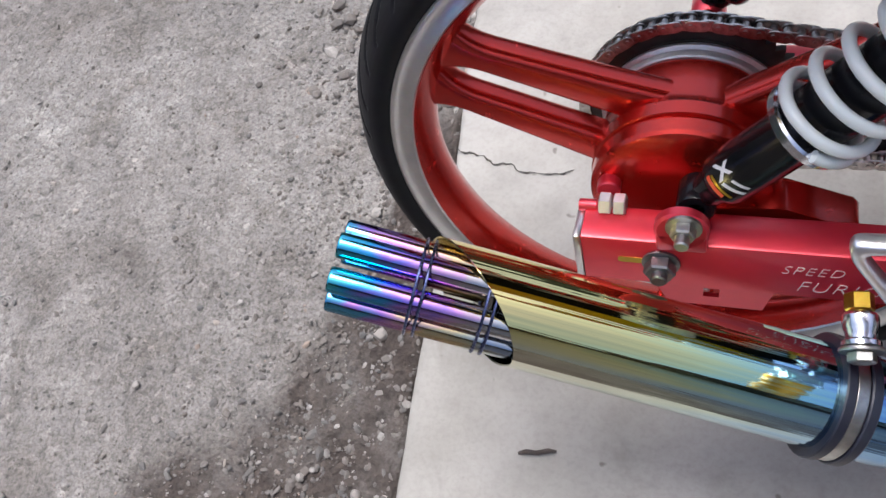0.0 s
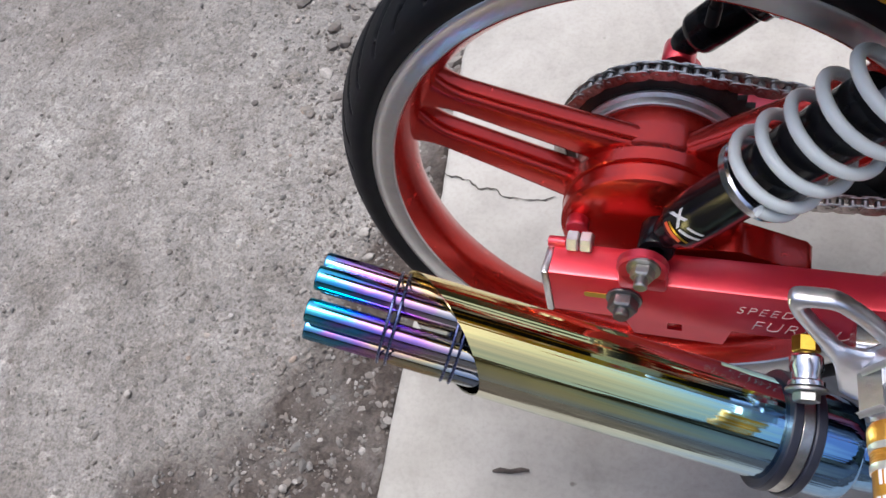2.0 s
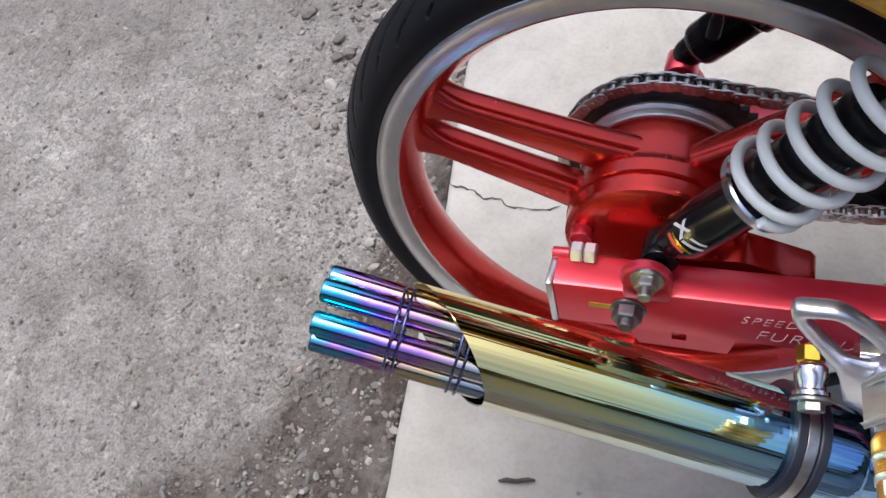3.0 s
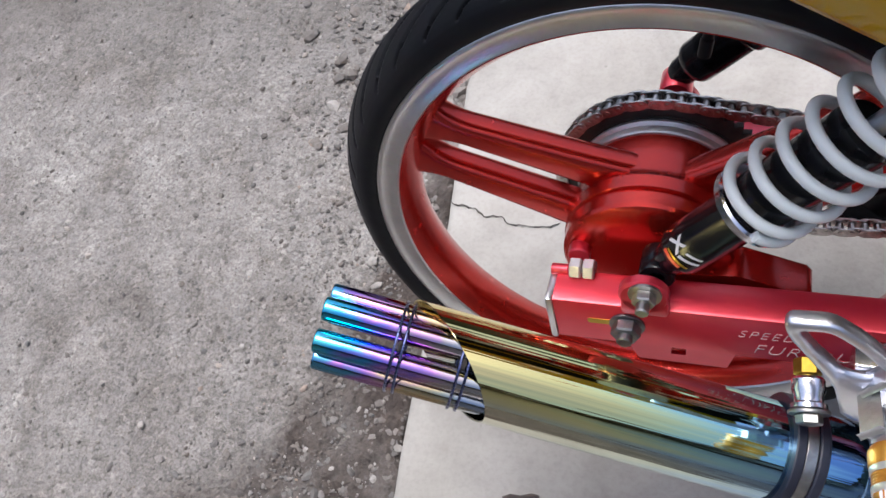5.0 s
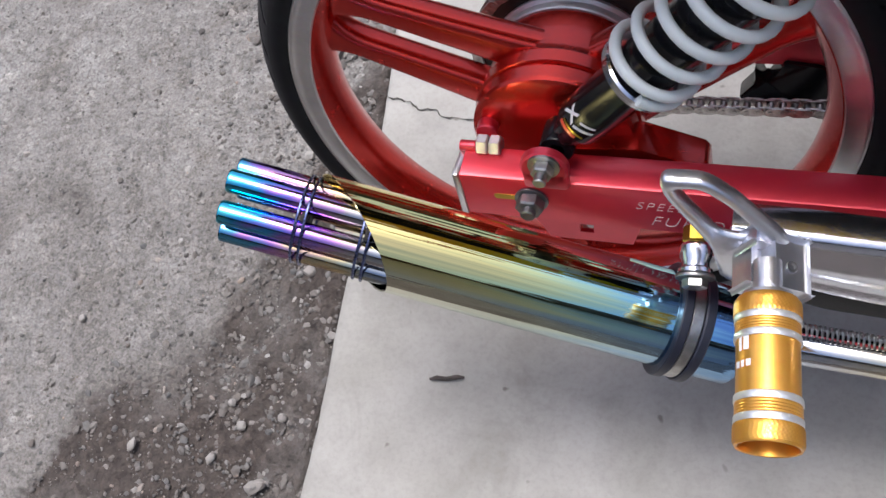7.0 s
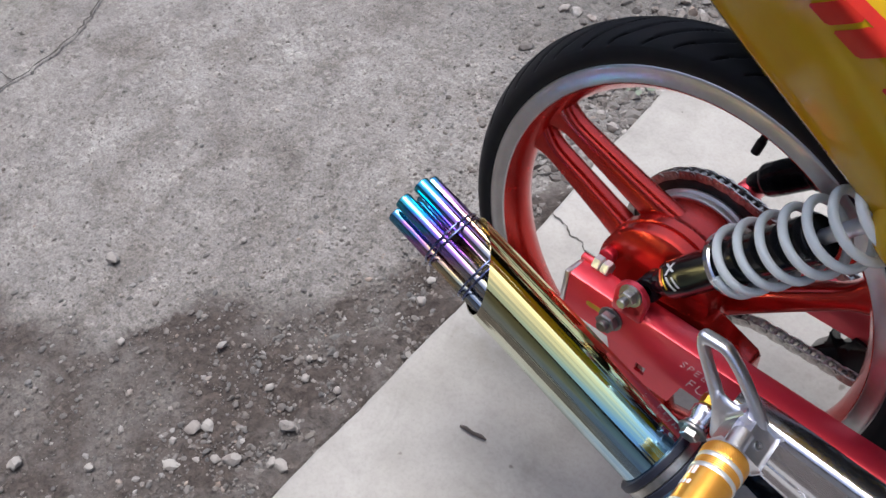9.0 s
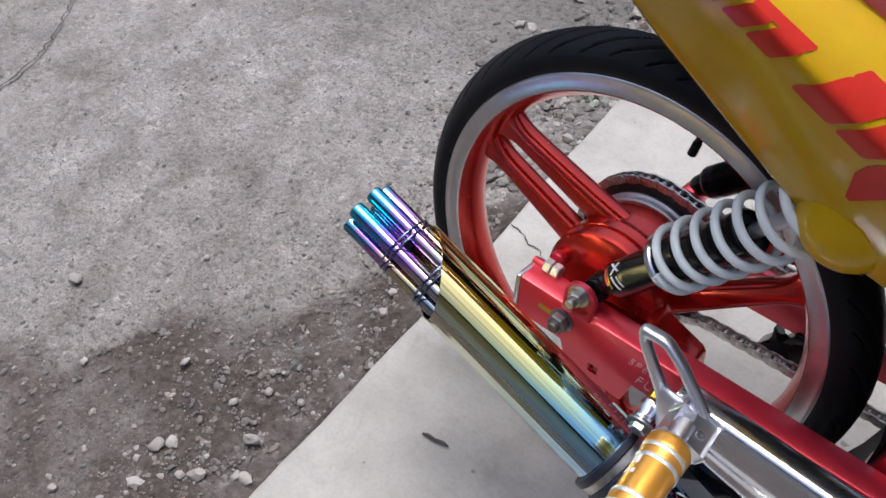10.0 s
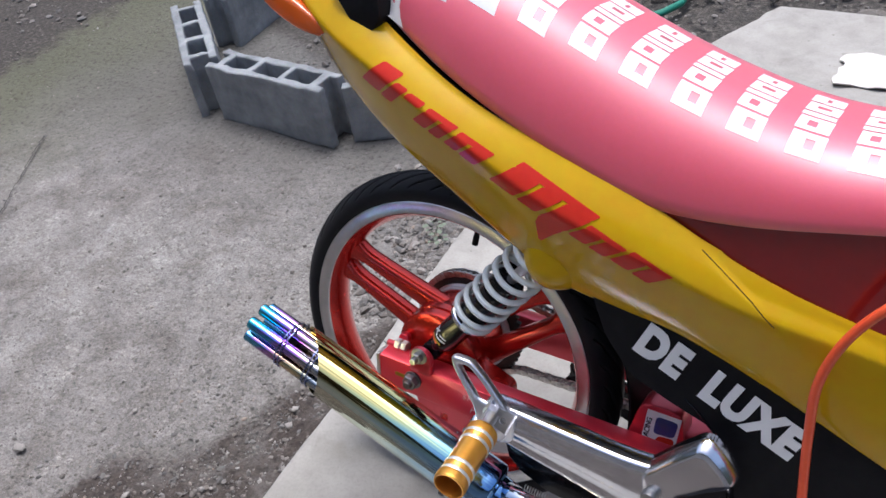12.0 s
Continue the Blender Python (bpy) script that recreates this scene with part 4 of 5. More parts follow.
def make_silencer():
    bm = bmesh.new()
    segs = 320
    rings = []
    far = (ex(0.142) - ex(-0.125)).length
    cone = far + 0.030
    steps = [0.0, 0.04, 0.12, 0.25, 0.5, 0.75, 1.0]
    wave = lambda a: 1 + 0.006 * noise.noise((2.6 * math.cos(a), 2.6 * math.sin(a), 3)) + 0.0016 * noise.noise((16 * math.cos(a), 16 * math.sin(a), 5)) + 0.0050 * noise.noise((7 * math.cos(a), 7 * math.sin(a), 8)) + 0.0012 * noise.noise((40 * math.cos(a), 40 * math.sin(a), 2))
    for s_ in steps:
        ring = []
        for i in range(segs):
            a = 2 * math.pi * i / segs
            rr = MUF_R * wave(a)
            p = Vector((rr * math.cos(a), rr * math.sin(a), 0))
            start = -0.003 + 0.036 * math.sin(a - CUT)           # slanted mouth
            p.z = start + (far - start) * s_
            ring.append(mf @ p)
        rings.append(ring)
    for zz, rr in ((far + 0.010, MUF_R), (far + 0.013, MUF_R * 0.95), (far + 0.017, 0.0260), (cone + 0.022, 0.0235), (cone + 0.026, 0.0210)):
        rings.append([mf @ Vector((rr * math.cos(2 * math.pi * i / segs), rr * math.sin(2 * math.pi * i / segs), zz)) for i in range(segs)])
    # rolled mouth and inside wall
    back = []
    for s_, rr in ((0.0, MUF_R - 0.0012), (0.2, MUF_R - 0.0016), (0.7, MUF_R - 0.0018)):
        ring = []
        for i in range(segs):
            a = 2 * math.pi * i / segs
            start = -0.003 + 0.036 * math.sin(a - CUT)
            ring.append(mf @ Vector((rr * math.cos(a), rr * math.sin(a), start + (far - start) * s_)))
        back.append(ring)
    loft(bm, back[::-1] + rings, True, True)
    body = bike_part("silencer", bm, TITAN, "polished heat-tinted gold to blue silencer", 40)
    # six gun-barrel tubes in a ring
    for k, mat in enumerate((TUBEGOLD, TUBEGOLD, TUBEBLUE, TUBEBLUE, TUBEGOLD, TUBEGOLD)):
        a = radians(CUT_TUBE + 60 * k)
        c = Vector((0.0238 * math.cos(a), 0.0238 * math.sin(a), 0))
        bm = bmesh.new()
        lathe(bm, [(0.0078, 0.02), (0.0078, -0.097), (0.0083, -0.099), (0.0088, -0.0985), (0.0092, -0.097), (0.0092, 0.10), (0.0078, 0.10)], mf @ Matrix.Translation(c), 32, closed=True)
        part("barrel_tube", bm, mat, body, "heat-tinted tip tube")
    # wire rings that bind the tubes
    for z in (-0.042, -0.036, 0.006, 0.012):
        bm = bmesh.new()
        pts = [mf @ Vector((0.0338 * math.cos(2 * math.pi * i / 48), 0.0338 * math.sin(2 * math.pi * i / 48), z)) for i in range(48)]
        sweep(bm, pts, 0.0011, 8, closed=True)
        part("tip_ring", bm, BLUED, body, "thin dark ring round the tubes")
    for z in (-0.039, 0.009):
        bm = bmesh.new()
        lathe(bm, [(0.004, z - 0.0012), (0.0250, z - 0.0012), (0.0250, z + 0.0012), (0.004, z + 0.0012)], mf, 48, closed=True)
        part("tip_disc", bm, DARKSTEEL, body, "dark disc between the tubes")
    return body


CUT, CUT_TUBE = radians(180), 57
silencer = make_silencer()


def ring_band(name, z0, z1, r0, r1, mat, label, parent):
    bm = bmesh.new()
    lathe(bm, [(r0, z0), (r1 - 0.0008, z0), (r1, z0 + 0.001), (r1, z1 - 0.001), (r1 - 0.0008, z1), (r0, z1)], mf, 72, closed=True)
    return part(name, bm, mat, parent, label)


cz = (ex(0.112) - ex(-0.125)).length
clamp = ring_band("clamp_band", cz - 0.012, cz + 0.012, MUF_R - 0.0005, MUF_R + 0.0038, BAND, "dark rubber-lined clamp", silencer)
for side in (-1, 1):
    ring_band("clamp_edge", cz + side * 0.0085 - 0.0037, cz + side * 0.0085 + 0.0037, MUF_R + 0.003, MUF_R + 0.0068, BAND, "", clamp)
ring_band("clamp_strip", cz - 0.0046, cz + 0.0046, MUF_R + 0.003, MUF_R + 0.0050, STEEL, "bare steel clamp strip", clamp)
# header pipe that runs forward under the bracket
bm = bmesh.new()
sweep(bm, [ex(0.150), ex(0.164), Vector((0.180, -0.148, -0.088)), Vector((0.20, -0.152, -0.083)), Vector((0.25, -0.156, -0.081)), Vector((0.32, -0.160, -0.083)), Vector((0.42, -0.16, -0.088)), Vector((0.62, -0.15, -0.10))],
      [0.0205, 0.0190, 0.0165, 0.0142, 0.0130, 0.0125, 0.0125, 0.0125], 32)
part("header_pipe", bm, burnt("heat_tinted_pipe", [(0.0, (0.45, 0.62, 0.80)), (0.3, (0.62, 0.64, 0.68)), (0.5, (0.78, 0.72, 0.50)), (1.0, (0.7, 0.7, 0.72))], 0, 0.14, 0.4), silencer, "silver exhaust pipe")
bm = bmesh.new()
pts = []
for i in range(140):
    u = i / 139
    a = u * 2 * math.pi * 16
    pts.append((0.200 + 0.055 * u, -0.149 + 0.004 * math.cos(a), -0.0625 - 0.004 * u + 0.004 * math.sin(a)))
sweep(bm, pts, 0.0008, 6)
part("pipe_spring", bm, STEEL, silencer, "thin wire exhaust spring")


# ---- passenger peg bracket
def make_bracket():
    # long arm: flat top, bright rounded shoulder, hollowed side
    bm = bmesh.new()
    rings = []
    table = [(0.140, 0.040, 0.000, 0.0), (0.166, 0.041, -0.004, 0.0), (0.192, 0.040, -0.012, 0.0), (0.238, 0.037, -0.020, 0.0), (0.294, 0.034, -0.031, 0.0), (0.327, 0.032, -0.040, 0.0), (0.352, 0.034, -0.052, 0.0), (0.380, 0.042, -0.062, 0.0), (0.43, 0.044, -0.066, 0.0)]
    for k in range(60):
        x = 0.142 + 0.283 * k / 59
        zt, zb = smooth_at(table, x)[:2]
        h = zt - zb
        sec = [(-0.124, zt + 0.004), (-0.126, zt + 0.0085), (-0.130, zt + 0.0098), (-0.1435, zt + 0.0082), (-0.1470, zt + 0.0070), (-0.1494, zt + 0.0040), (-0.1508, zt - 0.001), (-0.1516, zt - 0.008)]
        sec += [(-0.1518 - 0.0022 * math.sin(math.pi * t * 1.5), zt - h * (0.2 + 0.5 * t)) for t in (0.12, 0.3, 0.5, 0.7, 0.9)]
        sec += [(-0.1500, zb + h * 0.24), (-0.1512, zb + h * 0.17), (-0.1508, zb + h * 0.09), (-0.1480, zb + 0.0015), (-0.143, zb), (-0.127, zb + 0.002)]
        rings.append([(x, y, z) for y, z in sec])
    loft(bm, rings)
    body = bike_part("peg_bracket", bm, CHROME, "polished aluminium passenger peg bracket", 40)
    # faceted boss at the frame end
    bm = bmesh.new()
    outline = rounded([(0.338, 0.033), (0.372, 0.074), (0.400, 0.102), (0.410, 0.102), (0.426, 0.088), (0.444, 0.066), (0.434, 0.046), (0.430, 0.020), (0.424, -0.040), (0.396, -0.060), (0.352, -0.050)], 0.007)
    mx, mz = 0.396, 0.020
    loft(bm, [[(mx + (x - mx) * k, y, mz + (z - mz) * k) for x, z in outline] for y, k in ((-0.129, 1.0), (-0.138, 1.0), (-0.1410, 0.99), (-0.1530, 0.90), (-0.1550, 0.86), (-0.1562, 0.80))])
    part("boss", bm, CHROME, body, "faceted polished boss", 40)
    # flat open loop that guards the heel
    outer = rounded([(0.097, 0.114), (0.124, 0.115), (0.142, 0.100), (0.170, 0.068), (0.186, 0.046), (0.182, 0.012), (0.152, 0.004), (0.137, 0.014), (0.132, 0.046), (0.119, 0.068), (0.099, 0.100)], 0.007, 3)
    inner = rounded([(0.1055, 0.104), (0.122, 0.1065), (0.138, 0.093), (0.160, 0.067), (0.150, 0.060), (0.135, 0.0625), (0.118, 0.084)], 0.005, 3)
    n = 120

    def even(pts):
        """The outline at n angles about the middle of the opening."""
        cx, cz = 0.128, 0.083
        out = []
        for k in range(n):
            a = 2 * math.pi * k / n
            dx, dz = math.cos(a), math.sin(a)
            best = 0.004
            for (x0, z0), (x1, z1) in zip(pts, pts[1:] + pts[:1]):
                ex_, ez = x1 - x0, z1 - z0
                det = dx * -ez + dz * ex_
                if abs(det) > 1e-12:
                    t = ((x0 - cx) * -ez + (z0 - cz) * ex_) / det
                    w = (dx * (z0 - cz) - dz * (x0 - cx)) / det
                    if t > 0 and -1e-9 <= w <= 1 + 1e-9:
                        best = max(best, t)
            out.append((cx + dx * best, cz + dz * best))
        return out
    eo, ei = even(outer), even(inner)
    bm = bmesh.new()
    rings = []
    for q in range(16):
        a = 2 * math.pi * q / 16
        ca, sa = math.copysign(abs(math.cos(a)) ** 0.8, math.cos(a)), math.copysign(abs(math.sin(a)) ** 0.8, math.sin(a))
        rings.append([((p[0] + r[0]) / 2 + ca * (p[0] - r[0]) / 2, -0.1535 - 0.0062 * sa, (p[1] + r[1]) / 2 - 0.008 + ca * (p[1] - r[1]) / 2) for p, r in zip(eo, ei)])
    rings.append(rings[0])
    loft(bm, rings, True, False)
    bmesh.ops.remove_doubles(bm, verts=bm.verts, dist=1e-6)
    part("heel_loop", bm, SATIN, body, "satin aluminium open heel guard loop", 45)
    # clevis: two cheeks and a bridge
    axis = Vector((0.078, -0.989, -0.127)).normalized()
    up = Vector((0.50, -0.15, 0.85))
    up = (up - axis * up.dot(axis)).normalized()
    side = axis.cross(up)

    def block(name, c, size, label):
        bm = bmesh.new()
        m = Matrix.Translation(c) @ Matrix((side, axis, up)).transposed().to_4x4()
        box(bm, size, m, 0.003, 3)
        return part(name, bm, SATIN, body, label, 45)
    cheek = block("cheek", (0.1755, -0.170, 0.046), (0.024, 0.036, 0.008), "satin clevis cheek")
    block("cheek", (0.1530, -0.168, 0.042), (0.007, 0.034, 0.014), "satin clevis cheek")
    block("bridge", (0.164, -0.155, 0.045), (0.030, 0.010, 0.016), "satin clevis bridge")
    bm = bmesh.new()
    pc = Vector((0.1765, -0.172, 0.046)) + up * 0.0035
    lathe(bm, [(0.0, 0), (0.0036, 0), (0.0040, 0.0008), (0.0036, 0.0014), (0.0022, 0.0012), (0.0018, 0.0002), (0.0, 0.0002)], along(pc, pc + up), 20)
    part("pin", bm, DULLSTEEL, body, "dull pivot pin")
    # clamp bolts
    bm = bmesh.new()
    hexagon(bm, 0.0092, 0.012, along((0.119, -0.112, -0.001), (0.123, -0.158, -0.018)))
    lathe(bm, [(0.006, 0), (0.006, 0.018), (0.004, 0.019)], along((0.119, -0.112, -0.001), (0.123, -0.158, -0.018)), 16)
    part("brass_nut", bm, BRASS, body, "yellow brass clamp nut")
    bm = bmesh.new()
    f = along((0.1202, -0.1245, -0.0056), (0.123, -0.158, -0.018))
    lathe(bm, [(0.004, 0), (0.0095, 0.0), (0.0110, 0.002), (0.0112, 0.009), (0.0095, 0.013), (0.0095, 0.017), (0.0120, 0.0185), (0.0120, 0.0215), (0.004, 0.022)], f, 28)
    part("bolt_boss", bm, CHROME, body, "polished clamp boss")
    bm = bmesh.new()
    lathe(bm, [(0.004, 0.0228), (0.0135, 0.0228), (0.0138, 0.0238), (0.0135, 0.0252), (0.004, 0.0252)], f, 28)
    hexagon(bm, 0.0088, 0.007, f @ Matrix.Translation((0, 0, 0.0252)))
    part("clamp_bolt", bm, STEEL, body, "zinc clamp bolt with washer")
    # black inset standing in for dark reflections on the boss; bolts near the frame
    bm = bmesh.new()
    prism(bm, rounded([(0.380, 0.020), (0.412, 0.046), (0.438, 0.064), (0.442, 0.036), (0.400, -0.006), (0.384, 0.008)], 0.004), -0.160, -0.1450, 0.004, 3)
    part("pad", bm, BLACKPAINT, body, "black gloss inset standing in for dark reflections", 45)
    for x, z, r, out in ((0.357, 0.012, 0.009, 0.014), (0.371, 0.001, 0.0075, 0.010), (0.404, -0.012, 0.013, 0.008)):
        bm = bmesh.new()
        lathe(bm, [(r * 0.5, 0), (r, 0), (r * 1.03, 0.002), (r * 0.95, out), (r * 0.5, out + 0.001), (r * 0.45, out * 0.3)], along((x, -0.152, z), (x, -0.3, z)), 28)
        part("pivot", bm, STEEL, body, "steel pivot boss")
    return body


bracket = make_bracket()
bm = bmesh.new()
prism(bm, rounded([(0.150, -0.030), (0.215, -0.044), (0.300, -0.062), (0.420, -0.080), (0.430, -0.105), (0.300, -0.098), (0.215, -0.092), (0.160, -0.070)], 0.010), -0.112, -0.086, 0.006)
bike_part("stand_arm", bm, BLACKPAINT, "black steel bar under the peg bracket")


bm = bmesh.new()
prism(bm, rounded([(0.148, -0.042), (0.150, -0.060), (0.137, -0.080), (0.165, -0.088), (0.190, -0.088), (0.250, -0.110), (0.262, -0.070), (0.200, -0.040), (0.172, -0.036), (0.160, -0.062)], 0.003), 0.094, 0.112, 0.002)
bike_part("side_stand", bm, BLACKPAINT, "black steel stand on the chain side")


def make_peg():
    c = lambda y: Vector((0.1700 - 0.0787 * (y + 0.24), y, 0.0415 + 0.1288 * (y + 0.24)))
    f = along(c(-0.193), c(-0.29), (0, 0, 1))
    R = 0.0184
    bm = bmesh.new()
    prof = [(0.008, 0.004), (R * 0.95, 0.004), (R, 0.006)]
    for a, b, kind in ((0.006, 0.0165, "knurl"), (0.0165, 0.0195, "groove"), (0.0195, 0.028, "thread"), (0.028, 0.031, "groove"), (0.031, 0.065, "plain"), (0.065, 0.068, "groove"), (0.068, 0.077, "thread"), (0.077, 0.080, "groove"), (0.080, 0.0905, "knurl")):
        if kind == "groove":
            prof += [(R, a), (R + 0.0004, a + 0.0004), (R + 0.0004, b - 0.0004), (R, b)]
        elif kind == "plain":
            prof += [(R * 0.965, a + 0.001), (R * 0.965, b - 0.001)]
        else:
            n = 5
            for i in range(n):
                u = a + (b - a) * (i + 0.5) / n
                prof += [(R, u - (b - a) / n * 0.4), (R * 0.983, u), (R, u + (b - a) / n * 0.4)]
    prof += [(R, 0.0920), (R * 0.97, 0.0930), (R * 0.90, 0.0927), (R * 0.87, 0.090), (R * 0.84, 0.050), (0.004, 0.048)]
    lathe(bm, prof, f, 56)
    peg = bike_part("footpeg", bm, GOLD, "gold anodised knurled footpeg with silver rings", 25)
    for z in (0.0165, 0.028, 0.065, 0.077):
        bm = bmesh.new()
        lathe(bm, [(R * 0.97, z - 0.0005), (R + 0.0003, z - 0.0005), (R + 0.0005, z), (R + 0.0005, z + 0.0032), (R + 0.0003, z + 0.0037), (R * 0.97, z + 0.0037)], f, 56, closed=True)
        part("silver_ring", bm, BRIGHTZINC, peg, "bright machined ring")
    # raised diagonal ridges on the end bands
    for z0, z1 in ((0.0062, 0.0162), (0.0810, 0.0915)):
        bm = bmesh.new()
        rows = []
        steps = max(4, int((z1 - z0) / 0.0012))
        for i in range(steps + 1):
            z = z0 + (z1 - z0) * i / steps
            row = []
            for k in range(192):
                a = 2 * math.pi * k / 192
                ph = (a * 48 / (2 * math.pi) + (z - z0) / 0.0035) % 1.0
                rr = R + 0.0003 + 0.0007 * (1 - abs(2 * ph - 1)) * (0.3 if i in (0, steps) else 1.0)
                row.append(f @ Vector((rr * math.cos(a), rr * math.sin(a), z)))
            rows.append(row)
        loft(bm, rows, cap=False)
        part("knurl_band", bm, GOLD, peg, "diagonally knurled gold band", 60)
    bm = bmesh.new()
    lathe(bm, [(0.0085, -0.022), (0.0085, 0.000), (0.0150, 0.001), (0.0155, 0.004)], f, 28)
    part("stem", bm, SATIN, peg, "steel peg stem")
    # unreadable print as bars
    for z0, z1, a0, a1 in ((0.031, 0.040, 250, 262), (0.031, 0.040, 266, 274), (0.046, 0.050, 246, 256), (0.046, 0.050, 260, 268), (0.046, 0.050, 272, 284)):
        bm = bmesh.new()
        rows = [[f @ Vector(((R * 0.965 + 0.0004) * math.cos(radians(a)), (R * 0.965 + 0.0004) * math.sin(radians(a)), z)) for a in np.linspace(a0 - 120, a1 - 120, 4)] for z in (z0, z1)]
        loft(bm, rows, wrap=False)
        part("printed_bar", bm, PRINT, peg)
    return peg


peg = make_peg()

# ---- tail panels: x, then height and half-width of upper edge, crease and lower edge
TAIL = [(-0.22, 0.57, 0.045, 0.545, 0.075, 0.485, 0.045), (-0.16, 0.56, 0.075, 0.53, 0.11, 0.446, 0.066), (-0.11, 0.543, 0.096, 0.482, 0.128, 0.4, 0.0785), (-0.055, 0.51, 0.112, 0.460, 0.146, 0.363, 0.094),
        (0.0, 0.477, 0.122, 0.438, 0.154, 0.323, 0.095), (0.064, 0.434, 0.128, 0.404, 0.157, 0.287, 0.096), (0.126, 0.405, 0.13, 0.37, 0.157, 0.252, 0.098), (0.2, 0.38, 0.13, 0.33, 0.155, 0.2056, 0.0968),
        (0.285, 0.35, 0.129, 0.300, 0.151, 0.204, 0.108), (0.33, 0.338, 0.128, 0.288, 0.148, 0.203, 0.111), (0.365, 0.315, 0.128, 0.276, 0.146, 0.196, 0.112), (0.4, 0.299, 0.128, 0.262, 0.141, 0.182, 0.112),
        (0.464, 0.279, 0.127, 0.25, 0.133, 0.16, 0.112), (0.537, 0.264, 0.125, 0.24, 0.128, 0.126, 0.111), (0.64, 0.245, 0.12, 0.222, 0.127, 0.085, 0.11), (0.7, 0.235, 0.118, 0.212, 0.125, 0.07, 0.11)]


FOLD = [(0.356, 0.318), (0.371, 0.307), (0.394, 0.290), (0.420, 0.2715), (0.445, 0.250), (0.46, 0.235), (0.50, 0.205), (0.60, 0.15), (0.75, 0.08)]


def tail_profile(x):
    """Outer points of the panel at x, from the upper edge down."""
    rows = [smooth_at(TAIL, x + d) for d in (-0.03, -0.015, 0.0, 0.015, 0.03)]
    zu, yu, zc, yc, zl, yl = [sum(c) / 5 for c in zip(*rows)]
    pts = [(yu - 0.004, zu - 0.007), (yu - 0.0015, zu - 0.0003), (yu, zu - 0.003)]
    for k in range(1, 15):
        t = k / 15
        pts.append((yu + (yc - yu) * (t + 0.12 * math.sin(math.pi * t)), zu - 0.003 + (zc - zu + 0.003) * t))
    pts.append((yc, zc))
    for t in (0.04, 0.1, 0.3, 0.5, 0.7, 0.85, 0.95):
        pts.append((yc + (yl - yc) * (t - 0.03 * math.sin(math.pi * t)), zc + (zl - zc) * t))
    pts += [(yl - 0.002, zl), (yl - 0.012, zl + 0.003)]
    for _ in range(2):                       # soften the crease
        pts = pts[:4] + [((a[0] + 2 * b[0] + c[0]) / 4, (a[1] + 2 * b[1] + c[1]) / 4) for a, b, c in zip(pts[3:], pts[4:], pts[5:-2])] + pts[-3:]
    # the part above the diagonal fold is set in a little
    if x > 0.36:
        fz = lerp(FOLD, x)[0]
        depth = 0.005 * min(1.0, (x - 0.36) / 0.03)
        out = []
        for y, z in pts:
            k = max(0.0, min(1.0, (z - fz) / 0.006 + 0.5)) * max(0.0, min(1.0, (z - zc) / 0.02))
            out.append((y - depth * k * k * (3 - 2 * k), z))
        pts = out
    return pts


def tail_y(x, z):
    p = tail_profile(x)[2:-2]
    for (ya, za), (yb, zb) in zip(p, p[1:]):
        if za >= z >= zb:
            return ya + (yb - ya) * (za - z) / (za - zb + 1e-9)
    return p[-1][0] if z < p[-1][1] else p[0][0]


def make_tail(s):
    bm = bmesh.new()
    rings = []
    for i in range(151):
        x = -0.215 + i * 0.006
        out = tail_profile(x)
        inner = [(y - 0.004, z) for y, z in out[1:-1]][::-1]
        inner = [(max(y, 0.01), z) for y, z in inner]
        rings.append([(x, s * y, z) for y, z in out + inner])
    loft(bm, rings)
    panel = bike_part("tail_panel", bm, YELLOW, "glossy yellow tail side panel with red lettering shapes" if s < 0 else "glossy yellow tail panel on the chain side", 60)
    bm = bmesh.new()
    seam = [(x, lerp(FOLD, x)[0]) for x in np.linspace(0.366, 0.444, 14)]
    sweep(bm, [(x, s * (tail_y(x, z) + 0.0001), z) for x, z in seam], 0.0005, 8)
    part("panel_seam", bm, BLACKPLASTIC, panel, "dark seam between two panels")
    bm = bmesh.new()
    lathe(bm, [(0.042, -0.03), (0.0405, -0.010), (0.0375, 0.003), (0.032, 0.0125), (0.024, 0.0200), (0.014, 0.0246), (0.006, 0.0262), (0.0, 0.0264)], along((0.196, s * 0.096, 0.236), (0.180, s * 0.2, 0.228)), 36)
    part("shock_boss", bm, YELLOW, panel, "rounded yellow boss over the shock mount", 50)
    return panel


tail_right = make_tail(-1)
make_tail(1)


def decal(rows_v, edges):
    """A slanting red shape on the panel; edges give, for each height, the two ends along its line."""
    a = Vector((-0.045, 0.440))
    d = (Vector((0.345, 0.262)) - a).normalized()
    n = Vector((-d.y, d.x))
    bm = bmesh.new()
    rows = []
    for (v0, e0), (v1, e1) in zip(zip(rows_v, edges), zip(rows_v[1:], edges[1:])):
        k = max(1, int(abs(v1 - v0) / 0.002))
        for i in range(k + (v1 == rows_v[-1])):
            t = i / k
            v = v0 + (v1 - v0) * t
            u0, u1 = e0[0] + (e1[0] - e0[0]) * t, e0[1] + (e1[1] - e0[1]) * t
            row = []
            for j in range(9):
                p = a + d * (u0 + (u1 - u0) * j / 8) + n * v
                row.append((p.x, -(tail_y(p.x, p.y) + 0.0008), p.y))
            rows.append(row)
    loft(bm, rows, wrap=False)
    return part("decal_shape", bm, DECAL, tail_right)


